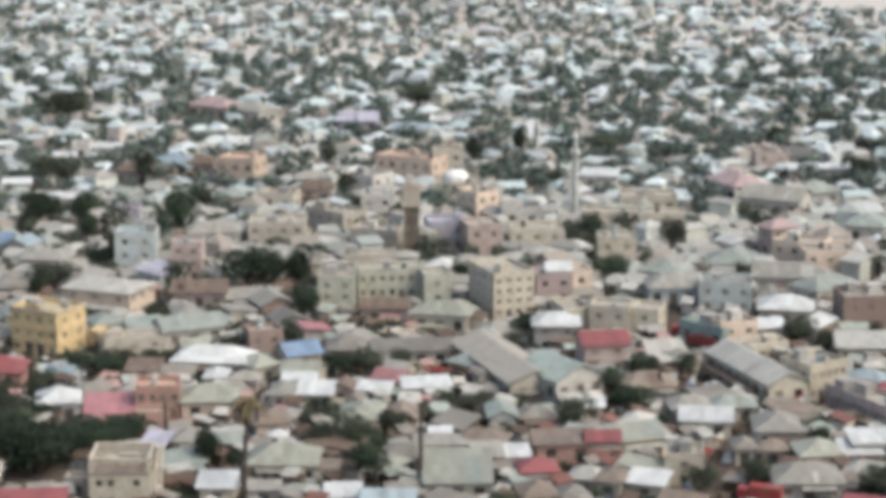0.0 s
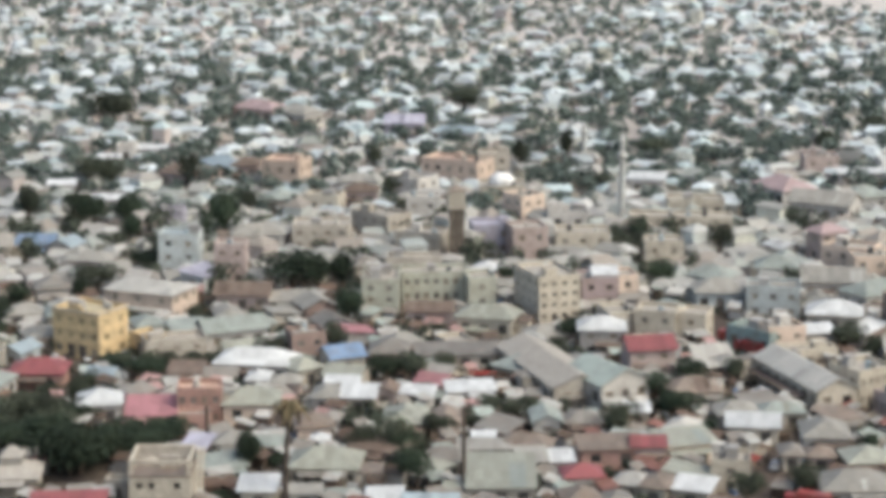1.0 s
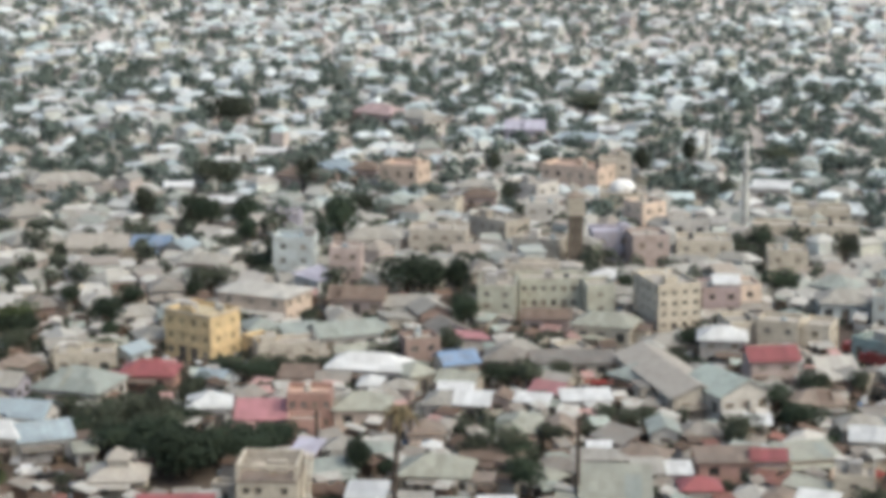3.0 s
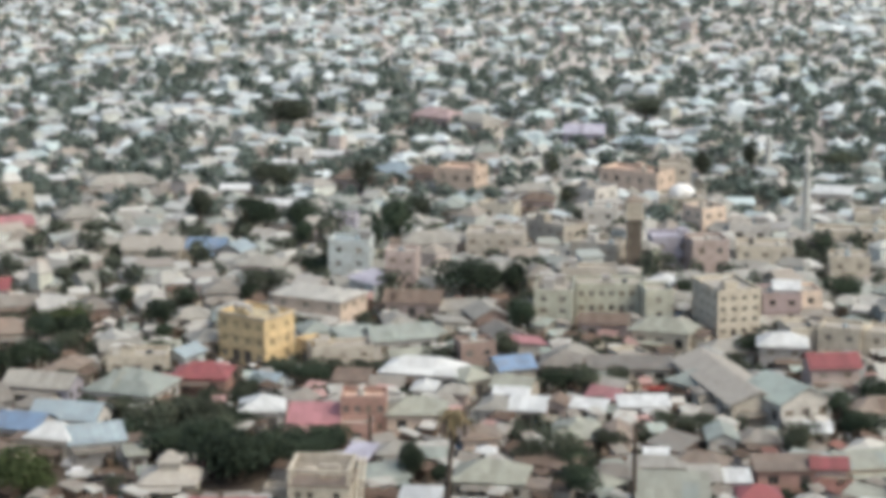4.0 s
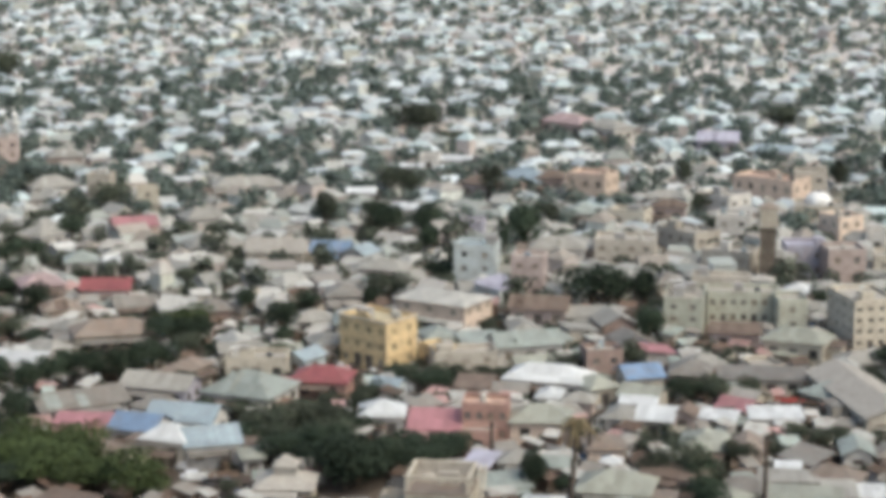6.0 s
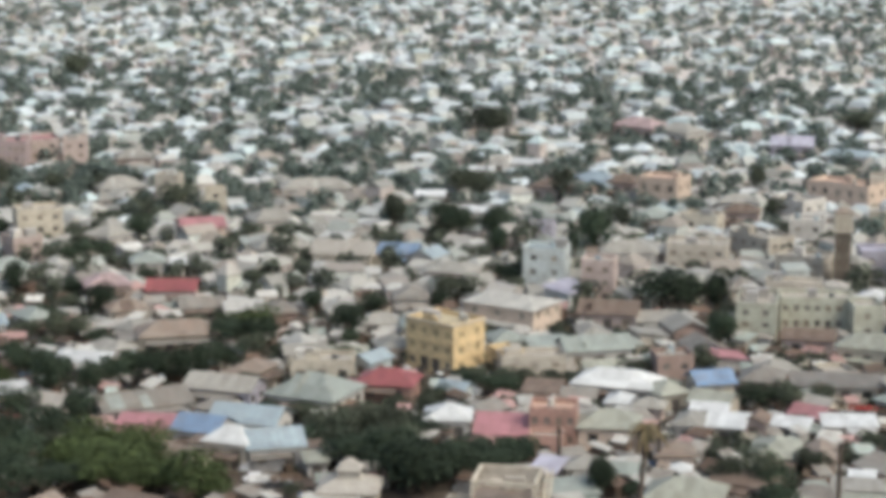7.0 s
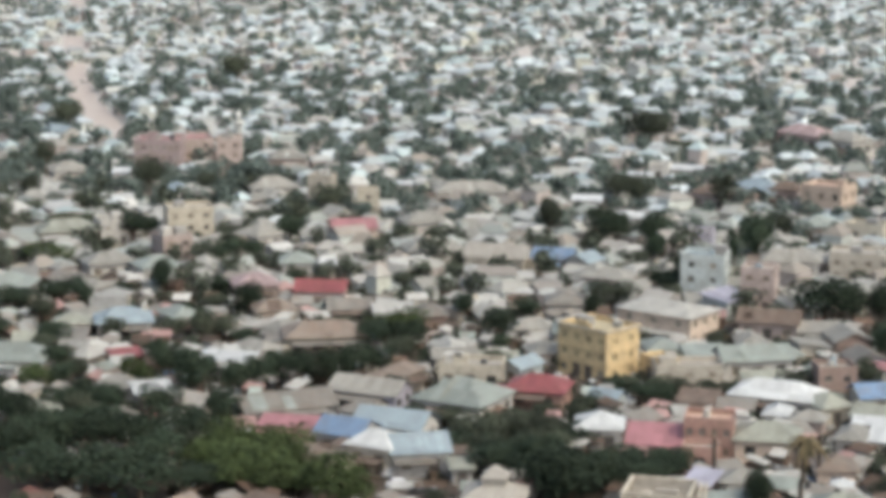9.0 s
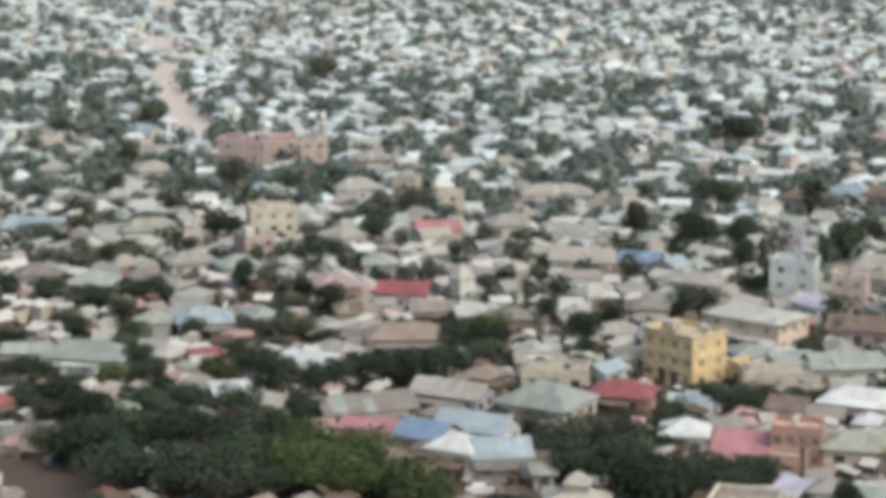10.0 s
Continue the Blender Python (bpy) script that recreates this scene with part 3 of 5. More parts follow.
house(-51.8, 378.6, 5.6, 4.6, 3.4, 4, "flat", "orange", "slab", 1)
house(-49.2, 363.9, 3.7, 5.4, 2.7, -11, "shed", "pink", "lilac", 1)
house(-69.4, 385.2, 7.2, 7.3, 4.3, 8, "hip", "white", "bright", 1)
house(-72.7, 408.4, 4.9, 4.6, 2.6, -15, "gable", "blue", "sky", 1)

# the middle rows
house(-44.4, 415.1, 14.5, 8.4, 3.7, -8, "hip", "white", "bright", 1)
house(-42.9, 403.5, 3.6, 5.5, 3.5, -3, "hip", "white", "bright", 1)
house(-37.5, 402.6, 4.9, 4.3, 3.1, -3, "hip", "pink", "pale", 1)
house(-52.0, 439.0, 12.6, 7.6, 4.0, 25, "gable", "white", "teal", 1)
house(-62.1, 427.1, 12.1, 6.6, 4.4, 18, "flat", "beige", "slab", 2)
house(-35.6, 411.6, 5.8, 6.5, 3.5, 38, "hip", "cream", "green", 1)
house(-28.5, 420.1, 6.7, 6.6, 3.5, 25, "gable", "cream", "blue", 1)
house(-19.4, 423.5, 7.0, 7.5, 3.7, -1, "hip", "cream", "zinc", 1)
house(-6.6, 423.7, 14.9, 5.6, 3.2, 4, "shed", "beige", "zinc", 1)
house(6.2, 413.8, 8.1, 7.4, 3.1, -43, "hip", "beige", "teal", 1)
house(-23.3, 469.9, 7.9, 14.0, 7.4, 1, "flat", "green", "slab", 3)
house(-11.9, 479.7, 14.8, 8.0, 6.2, 5, "flat", "green", "slab", 2, bays=7)
house(-2.2, 473.7, 5.9, 8.0, 6.4, 11, "flat", "green", "slab", 2)
house(-0.2, 446.6, 11.6, 7.6, 4.9, -14, "hip", "cream", "green", 1)
house(-12.4, 456.2, 9.4, 5.7, 3.6, -1, "gable", "pink", "rust", 1)
house(12.2, 467.0, 9.4, 14.0, 9.0, 22, "flat", "cream", "slab", 4, bays=4, pane="dusty")
house(23.3, 475.6, 8.0, 9.0, 6.0, 8, "flat", "mauve", "slab", 2)
house(29.1, 476.3, 5.0, 7.7, 6.4, 12, "flat", "peach", "slab", 2)
house(24.9, 474.4, 4.9, 4.8, 7.3, 0, "shed", "white", "bright", 2)
house(34.5, 446.5, 8.2, 7.5, 5.8, -14, "flat", "cream", "slab", 2)
house(42.1, 446.3, 5.9, 7.5, 5.3, -18, "flat", "cream", "slab", 2)
house(54.2, 436.5, 11.2, 7.4, 4.4, -46, "flat", "teal", "teal", 1)
house(58.0, 435.5, 8.0, 7.4, 5.3, 17, "flat", "peach", "slab", 2)
house(71.1, 450.5, 10.6, 8.4, 4.9, -11, "hip", "cream", "bright", 1)
house(64.9, 439.2, 8.6, 4.6, 3.5, 14, "shed", "cream", "bright", 1)
house(61.2, 424.5, 12.0, 5.5, 3.5, 17, "flat", "cream", "slab", 1)
house(87.5, 450.8, 11.0, 10.0, 7.1, 4, "flat", "brown", "slab", 2)
house(82.7, 423.7, 11.0, 8.0, 3.9, -5, "shed", "cream", "white", 1)
house(49.4, 471.8, 10.3, 8.6, 4.5, 0, "hip", "blue", "pale", 1)
house(60.5, 466.4, 11.3, 8.5, 6.3, -8, "flat", "blue", "pale", 2)
house(75.4, 481.8, 13.5, 9.5, 4.5, -6, "gable", "white", "pale", 1)
house(82.7, 470.6, 12.8, 8.5, 4.5, 34, "hip", "white", "teal", 1)
house(-72.2, 465.0, 16.6, 11.0, 6.0, -22, "hip", "peach", "white", 2, bays=3, pane="faded", rise=1.7)
YELLOW = house(-79.5, 433.0, 11.8, 9.0, 9.0, -30, "flat", "yellow", "yellow", 3, bays=4, pane="ochre", name="yellow_building", tall=(1, 2))
house(-52.8, 469.4, 11.4, 7.7, 4.1, -1, "gable", "pink", "rust", 1)
house(-71.0, 502.9, 9.2, 7.9, 9.4, -1, "flat", "blue", "sky", 3)
house(-58.6, 496.6, 7.0, 6.9, 8.4, -1, "flat", "pink", "slab", 3)
house(-56.0, 527.9, 12.2, 8.0, 4.8, 8, "hip", "white", "pale", 1)
house(-64.1, 489.6, 10.0, 5.9, 3.7, 66, "shed", "blue", "lilac", 1)
house(-89.0, 452.6, 6.2, 7.6, 3.6, 13, "hip", "cream", "teal", 1)

# the upper rows
house(-55.8, 604.6, 11.1, 9.4, 8.6, -18, "flat", "apricot", "orange", 2)
house(-68.4, 620.0, 7.2, 8.5, 5.1, -2, "hip", "pink", "rust", 1)
house(-9.1, 611.8, 18.0, 9.4, 7.5, -29, "flat", "apricot", "orange", 2)
house(1.0, 616.2, 8.6, 8.4, 8.5, 1, "flat", "beige", "slab", 3)
house(-21.2, 593.8, 11.5, 9.3, 6.0, -35, "flat", "white", "slab", 2)
house(0.3, 528.5, 9.6, 9.0, 6.6, 8, "flat", "lilac", "lilac", 2)
house(8.7, 521.0, 8.5, 8.9, 7.5, 13, "flat", "pink", "slab", 2)
house(22.1, 524.4, 12.8, 8.9, 5.7, 0, "flat", "cream", "slab", 2)
house(47.1, 542.8, 25.0, 8.0, 5.7, -4, "flat", "cream", "slab", 2, bays=12)
house(40.3, 510.2, 8.9, 7.8, 6.5, 0, "flat", "cream", "slab", 2)
house(83.0, 505.1, 11.2, 8.7, 6.4, -32, "flat", "peach", "slab", 2)
house(79.4, 518.8, 7.5, 5.8, 7.4, 28, "hip", "pink", "mauve", 2)
house(77.5, 583.9, 14.2, 10.1, 5.8, -62, "hip", "white", "mauve", 1)
house(85.4, 563.4, 15.8, 10.0, 5.7, -26, "gable", "white", "pale", 1)
house(106.1, 608.9, 20.4, 4.1, 4.9, -1, "shed", "white", "bright", 1)
house(103.3, 530.8, 8.9, 9.7, 5.6, -21, "hip", "white", "teal", 1)
house(87.1, 496.3, 11.7, 8.6, 6.4, 5, "flat", "peach", "slab", 2)
house(49.8, 488.7, 9.3, 7.7, 3.7, -34, "hip", "blue", "teal", 1)
house(-40.7, 532.7, 13.7, 10.1, 5.8, 0, "flat", "beige", "slab", 2)
house(-43.0, 572.7, 9.3, 6.2, 4.9, -14, "flat", "cream", "slab", 1)
house(-34.0, 582.2, 8.4, 6.2, 4.9, -1, "hip", "pink", "rust", 1)
house(-27.0, 545.6, 13.7, 8.1, 5.8, -45, "flat", "beige", "slab", 2)
house(-16.1, 523.4, 11.3, 8.0, 5.7, -17, "flat", "beige", "slab", 2)
house(42.7, 599.6, 9.4, 6.2, 4.9, -10, "shed", "white", "bright", 1)
house(-10.1, 681.0, 11.7, 6.5, 4.2, -11, "shed", "white", "sky", 1)
house(-26.8, 693.0, 11.7, 8.8, 5.3, 0, "gable", "lilac", "lilac", 1)
house(-102.1, 649.3, 13.3, 4.3, 4.2, 0, "shed", "white", "bright", 1)
house(-74.5, 623.6, 16.8, 8.5, 4.1, -55, "hip", "blue", "sky", 1)
house(-82.6, 606.5, 15.2, 8.4, 5.1, -32, "hip", "pink", "rust", 1)
house(-75.1, 721.9, 15.3, 9.0, 5.4, -32, "hip", "pink", "mauve", 1)
house(-61.5, 712.3, 12.3, 8.9, 5.4, -37, "hip", "white", "pale", 1)

# the left group of painted roofs
house(-118.3, 371.8, 8.6, 7.2, 3.2, 5, "shed", "cream", "pink", 1)
house(-107.3, 370.1, 7.6, 7.2, 4.4, -9, "gable", "white", "blue", 1)
house(-101.6, 377.7, 11.4, 8.1, 4.1, -5, "gable", "white", "sky", 1)
house(-100.5, 364.1, 7.5, 6.3, 4.5, -11, "hip", "cream", "bright", 1, rise=2.2)
house(-94.5, 365.6, 8.9, 8.1, 3.9, 26, "gable", "white", "sky", 1)
house(-124.0, 386.5, 15.6, 8.2, 3.1, 39, "gable", "grey", "zinc", 1)
house(-112.5, 399.1, 12.4, 7.3, 3.5, -8, "gable", "lilac", "pale", 1)
house(-111.7, 410.4, 11.0, 5.5, 3.5, 73, "hip", "beige", "tan", 1)
house(-108.3, 357.9, 11.5, 6.2, 3.2, -33, "gable", "cream", "tan", 1)
house(-95.6, 397.5, 12.9, 11.9, 4.0, -13, "hip", "white", "teal", 1)
house(-77.1, 347.3, 8.5, 7.9, 3.1, 6, "hip", "cream", "slab", 1, lantern=True)
house(-86.3, 361.9, 3.1, 3.6, 2.5, 23, "shed", "grey", "green", 1)
house(-85.1, 408.9, 10.0, 8.0, 3.4, 1, "hip", "orange", "red", 1)
house(-146.0, 471.3, 9.9, 6.8, 4.2, 11, "gable", "pink", "red", 1)
house(-119.3, 515.9, 13.2, 9.0, 4.4, 0, "gable", "cream", "slab", 1)
house(-107.9, 520.1, 8.8, 7.0, 3.8, 5, "gable", "white", "blue", 1)
house(-136.3, 521.9, 12.8, 8.0, 3.8, 30, "hip", "white", "pale", 1)
house(-133.6, 436.3, 15.1, 8.5, 3.6, 24, "hip", "cream", "tan", 1)
house(-99.2, 417.2, 11.4, 7.4, 4.4, 8, "flat", "cream", "slab", 1)
house(-91.6, 423.0, 6.4, 4.7, 3.5, 65, "gable", "blue", "sky", 1)
house(-160.2, 536.0, 10.0, 7.1, 4.9, 27, "gable", "peach", "pink", 1)
house(-246.7, 625.5, 13.2, 9.6, 9.3, 11, "flat", "mauve", "pink", 3, bays=7)
house(-241.7, 638.5, 9.9, 12.9, 8.3, 31, "flat", "pink", "pink", 3)
house(-230.9, 639.1, 7.2, 8.6, 8.3, 19, "flat", "pink", "slab", 3)
house(-198.9, 528.7, 10.9, 8.0, 8.7, 31, "flat", "cream", "slab", 3)
house(-194.9, 508.9, 7.4, 6.9, 5.7, 46, "flat", "pink", "slab", 2)
house(-182.5, 579.5, 6.2, 6.2, 9.0, 3, "flat", "beige", "slab", 3)
house(-166.4, 567.8, 5.5, 5.1, 7.9, 19, "flat", "cream", "slab", 3)
house(-175.1, 436.4, 10.5, 8.5, 3.6, 27, "hip", "white", "sky", 1)
house(-251.9, 512.6, 13.6, 8.8, 3.8, 5, "gable", "lilac", "sky", 1)
house(-161.5, 473.0, 8.9, 7.7, 4.2, 33, "hip", "pink", "mauve", 1)
house(-159.9, 495.4, 6.7, 6.9, 4.7, 20, "hip", "white", "teal", 1)
house(-164.5, 413.0, 5.3, 3.7, 2.6, 41, "shed", "pink", "red", 1)
house(-297.6, 667.7, 9.8, 6.5, 4.2, -24, "gable", "white", "sky", 1)

# trees that stand out
tree(-11.4, 347.0, 3.9, 7.1, "dark")
tree(-39.6, 355.4, 2.3, 6.4, "dark")
tree(-57.1, 363.7, 4.8, 4.5, "dark")
tree(-67.8, 356.2, 6.8, 6.4, "dark")
tree(-74.4, 366.7, 4.2, 6.6, "dark")
tree(-66.8, 371.1, 3.2, 3.7, "dark")
tree(30.0, 399.0, 3.2, 5.6, "dark")
tree(34.6, 386.9, 3.7, 5.5, "dark")
tree(32.2, 392.3, 2.5, 4.2, "dark")
tree(-43.7, 483.4, 7.8, 9.4, "dark")
tree(-32.6, 486.8, 4.1, 8.7, "dark")
tree(-38.5, 490.2, 4.4, 6.5, "dark")
tree(-29.6, 458.7, 4.2, 6.8, "dark")
tree(-64.7, 536.4, 6.5, 12.5, "dark")
tree(-62.7, 570.7, 3.7, 6.7, "dark")
tree(-66.8, 516.2, 1.8, 12.3, "dark")
tree(-104.3, 600.0, 4.0, 9.7, "dark")
tree(-98.4, 544.6, 4.1, 9.5, "dark")
tree(-103.1, 548.1, 4.2, 9.5, "dark")
tree(-90.3, 549.3, 4.9, 9.3, "dark")
tree(-60.2, 526.2, 2.6, 4.2, "dark")
tree(-85.2, 530.0, 3.3, 7.7, "dark")
tree(-86.4, 479.5, 5.4, 7.4, "dusty")
tree(-80.2, 505.4, 5.7, 5.2, "dark")
tree(-89.2, 474.4, 3.0, 5.1, "dark")
tree(-20.3, 412.6, 3.3, 4.9, "dark")
tree(-13.8, 411.9, 3.3, 5.5, "dusty")
tree(-16.6, 418.1, 2.1, 3.2, "dark")
tree(15.8, 440.6, 3.4, 5.2, "dark")
tree(19.5, 434.5, 2.2, 5.0, "dark")
tree(37.8, 490.8, 5.3, 6.3, "dark")
tree(36.1, 532.2, 3.0, 7.8, "dark")
tree(54.5, 523.0, 3.3, 7.6, "dusty")
tree(71.4, 436.1, 4.2, 5.5, "dusty")
tree(54.8, 475.5, 2.9, 3.4, "dark")
tree(-61.3, 455.2, 2.5, 4.2, "dusty")
tree(-33.5, 626.5, 2.7, 8.6, "dark")
tree(-27.0, 591.6, 3.7, 6.6, "dark")
tree(8.4, 630.3, 3.2, 9.4, "dark")
tree(22.4, 636.7, 2.7, 11.6, "dark")
tree(16.8, 634.5, 3.5, 3.1, "dark")
tree(-21.4, 363.8, 3.2, 5.7, "dusty")
tree(-16.1, 364.5, 3.8, 7.0, "dusty")
tree(5.2, 386.6, 4.0, 4.3, "dusty")
tree(0.1, 388.9, 2.5, 4.2, "dusty")
tree(-8.9, 746.2, 8.4, 7.6, "dark")
tree(47.5, 655.0, 6.6, 6.2, "dark")
tree(30.9, 606.4, 3.8, 4.2, "dark")
tree(51.2, 615.5, 3.4, 3.1, "dark")
tree(66.0, 653.6, 4.8, 4.4, "dark")
tree(72.2, 778.8, 5.8, 5.8, "dark")
tree(100.5, 661.1, 4.9, 7.2, "dark")
tree(114.9, 601.6, 5.3, 8.3, "dark")
tree(119.1, 686.1, 5.2, 7.5, "dark")
tree(126.6, 654.3, 4.9, 4.7, "dark")
tree(-64.8, 414.9, 3.6, 3.5, "dark")
tree(-67.2, 414.0, 3.2, 3.3, "dark")
tree(-73.0, 419.8, 3.2, 3.0, "dark")
tree(-76.0, 401.0, 2.5, 4.2, "dusty")
tree(4.1, 489.3, 2.5, 5.6, "dark")
tree(-21.7, 573.1, 4.3, 3.9, "dark")
tree(-67.7, 567.5, 3.6, 4.2, "dark")
tree(-121.7, 713.9, 9.9, 11.0, "dark")
tree(-106.5, 695.0, 6.1, 5.4, "dark")
tree(-82.1, 598.7, 3.0, 10.8, "dark")
tree(35.3, 403.9, 2.0, 3.2, "dark")
tree(-12.7, 564.7, 3.6, 3.2, "dark")
tree(-135.0, 402.2, 3.5, 6.5, "dark")
tree(-132.3, 406.6, 3.5, 6.6, "dark")
tree(-127.7, 407.1, 3.5, 6.6, "dark")
tree(-124.0, 409.0, 3.6, 7.3, "dark")
tree(-121.0, 412.8, 3.6, 6.8, "dark")
tree(-118.6, 419.0, 3.6, 6.1, "dark")
tree(-122.2, 438.6, 5.9, 5.6, "dark")
tree(-117.2, 439.4, 4.3, 6.1, "dark")
tree(-112.1, 432.7, 2.6, 2.9, "dark")
tree(-113.0, 465.4, 3.1, 5.8, "dark")
tree(-123.2, 448.1, 6.1, 5.6, "green")
tree(-101.4, 449.4, 3.9, 7.3, "dark")
tree(-101.1, 465.3, 3.5, 6.3, "dark")
tree(-115.8, 348.2, 6.4, 6.5, "green")
tree(-109.0, 346.4, 5.1, 4.8, "green")
tree(-123.4, 351.6, 5.2, 6.5, "green")
tree(-97.0, 345.3, 3.8, 4.6, "green")
tree(-102.2, 350.1, 3.0, 2.8, "green")
tree(-86.9, 372.6, 4.6, 4.6, "dark")
tree(-80.2, 364.7, 5.4, 5.0, "dark")
tree(-74.2, 362.6, 5.3, 4.9, "dark")
tree(-68.2, 360.2, 5.3, 4.9, "dark")
tree(-75.7, 377.4, 5.1, 4.6, "dusty")
tree(-65.2, 363.1, 3.6, 5.3, "dark")
tree(-91.3, 382.1, 3.7, 3.5, "dusty")
tree(-82.2, 380.8, 2.8, 3.5, "dusty")
tree(-147.3, 512.2, 3.8, 3.4, "dark")
tree(-155.8, 484.0, 2.4, 5.5, "dark")
tree(-156.8, 456.9, 4.6, 7.4, "dark")
tree(-123.1, 522.3, 2.6, 5.5, "dark")
tree(-117.5, 558.0, 3.9, 9.6, "dusty")
tree(-104.4, 549.9, 3.8, 5.7, "dusty")
tree(-110.7, 604.5, 3.8, 8.6, "dark")
tree(-116.9, 346.9, 7.4, 6.9, "green")
tree(-108.1, 347.2, 5.7, 5.3, "green")
tree(-121.3, 339.8, 5.7, 5.2, "dark")
tree(-129.3, 337.9, 6.1, 7.7, "dark")
tree(-138.2, 337.6, 6.2, 7.8, "dark")
tree(-146.0, 338.4, 5.7, 6.9, "dark")
tree(-155.1, 347.2, 5.1, 6.6, "dark")
tree(-152.6, 357.8, 5.2, 6.8, "dark")
tree(-147.2, 363.0, 5.3, 6.9, "dark")
tree(-138.9, 361.9, 4.8, 7.1, "dark")
tree(-132.2, 364.2, 4.8, 7.1, "dark")
tree(-131.9, 378.0, 4.1, 6.7, "dark")
tree(-143.8, 395.2, 4.4, 8.6, "dark")
tree(-152.7, 405.9, 3.5, 6.5, "dark")
tree(-152.8, 379.4, 4.1, 5.5, "dark")
tree(-159.9, 376.8, 4.1, 5.4, "dark")
tree(-156.1, 391.0, 3.8, 3.4, "dark")
tree(-172.9, 393.6, 4.4, 4.3, "green")
tree(-173.3, 403.7, 3.0, 5.4, "dark")
tree(-178.4, 372.1, 5.1, 4.7, "dark")
tree(-190.2, 389.8, 3.4, 5.1, "dark")
tree(-203.5, 444.6, 6.1, 5.5, "dark")
tree(-215.8, 448.9, 3.9, 6.1, "dark")
tree(-225.8, 450.4, 3.4, 6.3, "dark")
tree(-214.7, 463.9, 3.4, 3.1, "dark")
tree(-200.3, 461.5, 5.1, 4.7, "dark")
tree(-209.7, 590.9, 5.1, 6.0, "dark")
tree(-233.1, 585.5, 4.4, 10.2, "dark")
tree(-219.1, 590.3, 3.6, 6.5, "dark")
tree(-245.6, 503.7, 5.8, 6.4, "dusty")
tree(-244.2, 519.3, 5.2, 6.0, "dusty")
tree(-228.2, 529.1, 6.0, 5.4, "green")
tree(-218.3, 496.1, 5.6, 5.1, "green")
tree(-211.0, 523.6, 5.9, 6.5, "dark")
tree(-181.2, 506.0, 5.6, 6.1, "dark")
tree(-205.3, 591.5, 4.4, 6.2, "dark")
tree(-203.3, 603.4, 5.1, 4.7, "dark")
tree(-178.8, 560.5, 4.1, 3.8, "dark")
tree(-178.5, 572.8, 4.9, 7.7, "dark")
tree(-175.0, 533.6, 3.9, 7.3, "dark")
tree(-188.2, 468.5, 2.3, 3.7, "dark")
tree(-177.0, 432.8, 3.7, 4.0, "dusty")
tree(-181.1, 470.4, 3.5, 8.0, "dark")
tree(-162.1, 442.1, 4.3, 5.3, "dark")
tree(-148.8, 432.0, 3.1, 4.2, "dark")
tree(-177.7, 386.8, 2.9, 3.8, "dusty")
tree(-147.4, 484.7, 3.4, 3.2, "dusty")
tree(-296.3, 816.7, 7.2, 11.7, "dark")
tree(-303.7, 686.7, 5.3, 10.0, "dark")
tree(-323.8, 674.7, 3.4, 3.5, "dark")
tree(-275.4, 611.7, 3.1, 9.2, "dark")

# the dark grove in the foreground
for x, y, r, high in ((-61.5, 372.5, 4.4, 4.2), (-56.5, 373.6, 4.2, 4.2), (-64.1, 364.7, 4.2, 5.0), (-69.3, 363.0, 4.6, 5.6), (-74.1, 363.4, 4.6, 5.6), (-84.0, 372.0, 4.0, 5.0),
                      (-174.2, 373.0, 4.8, 7.0), (-163.4, 362.0, 5.0, 7.6), (-152.5, 352.0, 5.2, 8.0), (-156.4, 345.4, 5.0, 8.0), (-141.1, 352.4, 5.2, 8.2), (-131.7, 347.1, 5.0, 8.0), (-152.9, 395.5, 3.8, 6.6)):
    tree(x, y, r, high, TREES.choice(("dark", "dark", "dusty", "green")))
for x, y, r, high in ((-122.4, 356.2, 5.2, 7.4), (-116.0, 360.5, 4.8, 7.0), (-112.0, 352.9, 4.8, 6.8)):
    tree(x, y, r, high, "green")
for x in (-71.0, -66.5, -62.0, -57.5, -53.0, -49.0):
    tree(x, 420.0 + 0.6 * math.sin(x), 2.6, 3.6, "dusty")

# more roofs of the upper and left quarters
house(-111.1, 633.7, 8.9, 4.3, 4.1, 0, "shed", "white", "bright", 1)
house(-106.7, 647.1, 5.4, 5.4, 5.2, 0, "flat", "white", "slab", 1)
house(-115.9, 593.7, 7.1, 4.2, 4.0, 11, "shed", "white", "bright", 1)
house(-99.4, 573.3, 8.7, 4.1, 4.0, 7, "shed", "white", "bright", 1)
house(-80.1, 552.7, 6.4, 6.1, 4.9, -1, "flat", "lilac", "slab", 2)
house(-55.3, 576.6, 7.4, 8.3, 4.0, -1, "hip", "white", "teal", 1)
house(-100.4, 518.1, 5.9, 6.0, 3.8, -23, "gable", "white", "sky", 1)
house(-91.1, 502.6, 9.0, 6.9, 3.8, -10, "hip", "pink", "pale", 1)
house(-95.4, 476.4, 7.2, 7.7, 3.7, 13, "hip", "white", "zinc", 1)
house(-36.1, 600.9, 9.4, 6.3, 4.0, -1, "hip", "white", "pale", 1)
house(-17.1, 563.8, 8.3, 8.2, 6.3, -1, "flat", "white", "slab", 2)
house(8.7, 566.8, 7.3, 8.1, 6.3, 37, "flat", "peach", "slab", 2)
house(19.5, 553.8, 10.0, 8.1, 4.8, 0, "flat", "white", "slab", 1)
house(-28.6, 495.1, 6.2, 7.8, 4.7, 18, "hip", "beige", "zinc", 1)
house(-17.4, 502.0, 12.3, 5.9, 4.2, 0, "flat", "beige", "slab", 1)
house(-0.7, 494.3, 5.3, 5.9, 3.7, -11, "hip", "pink", "bright", 1)
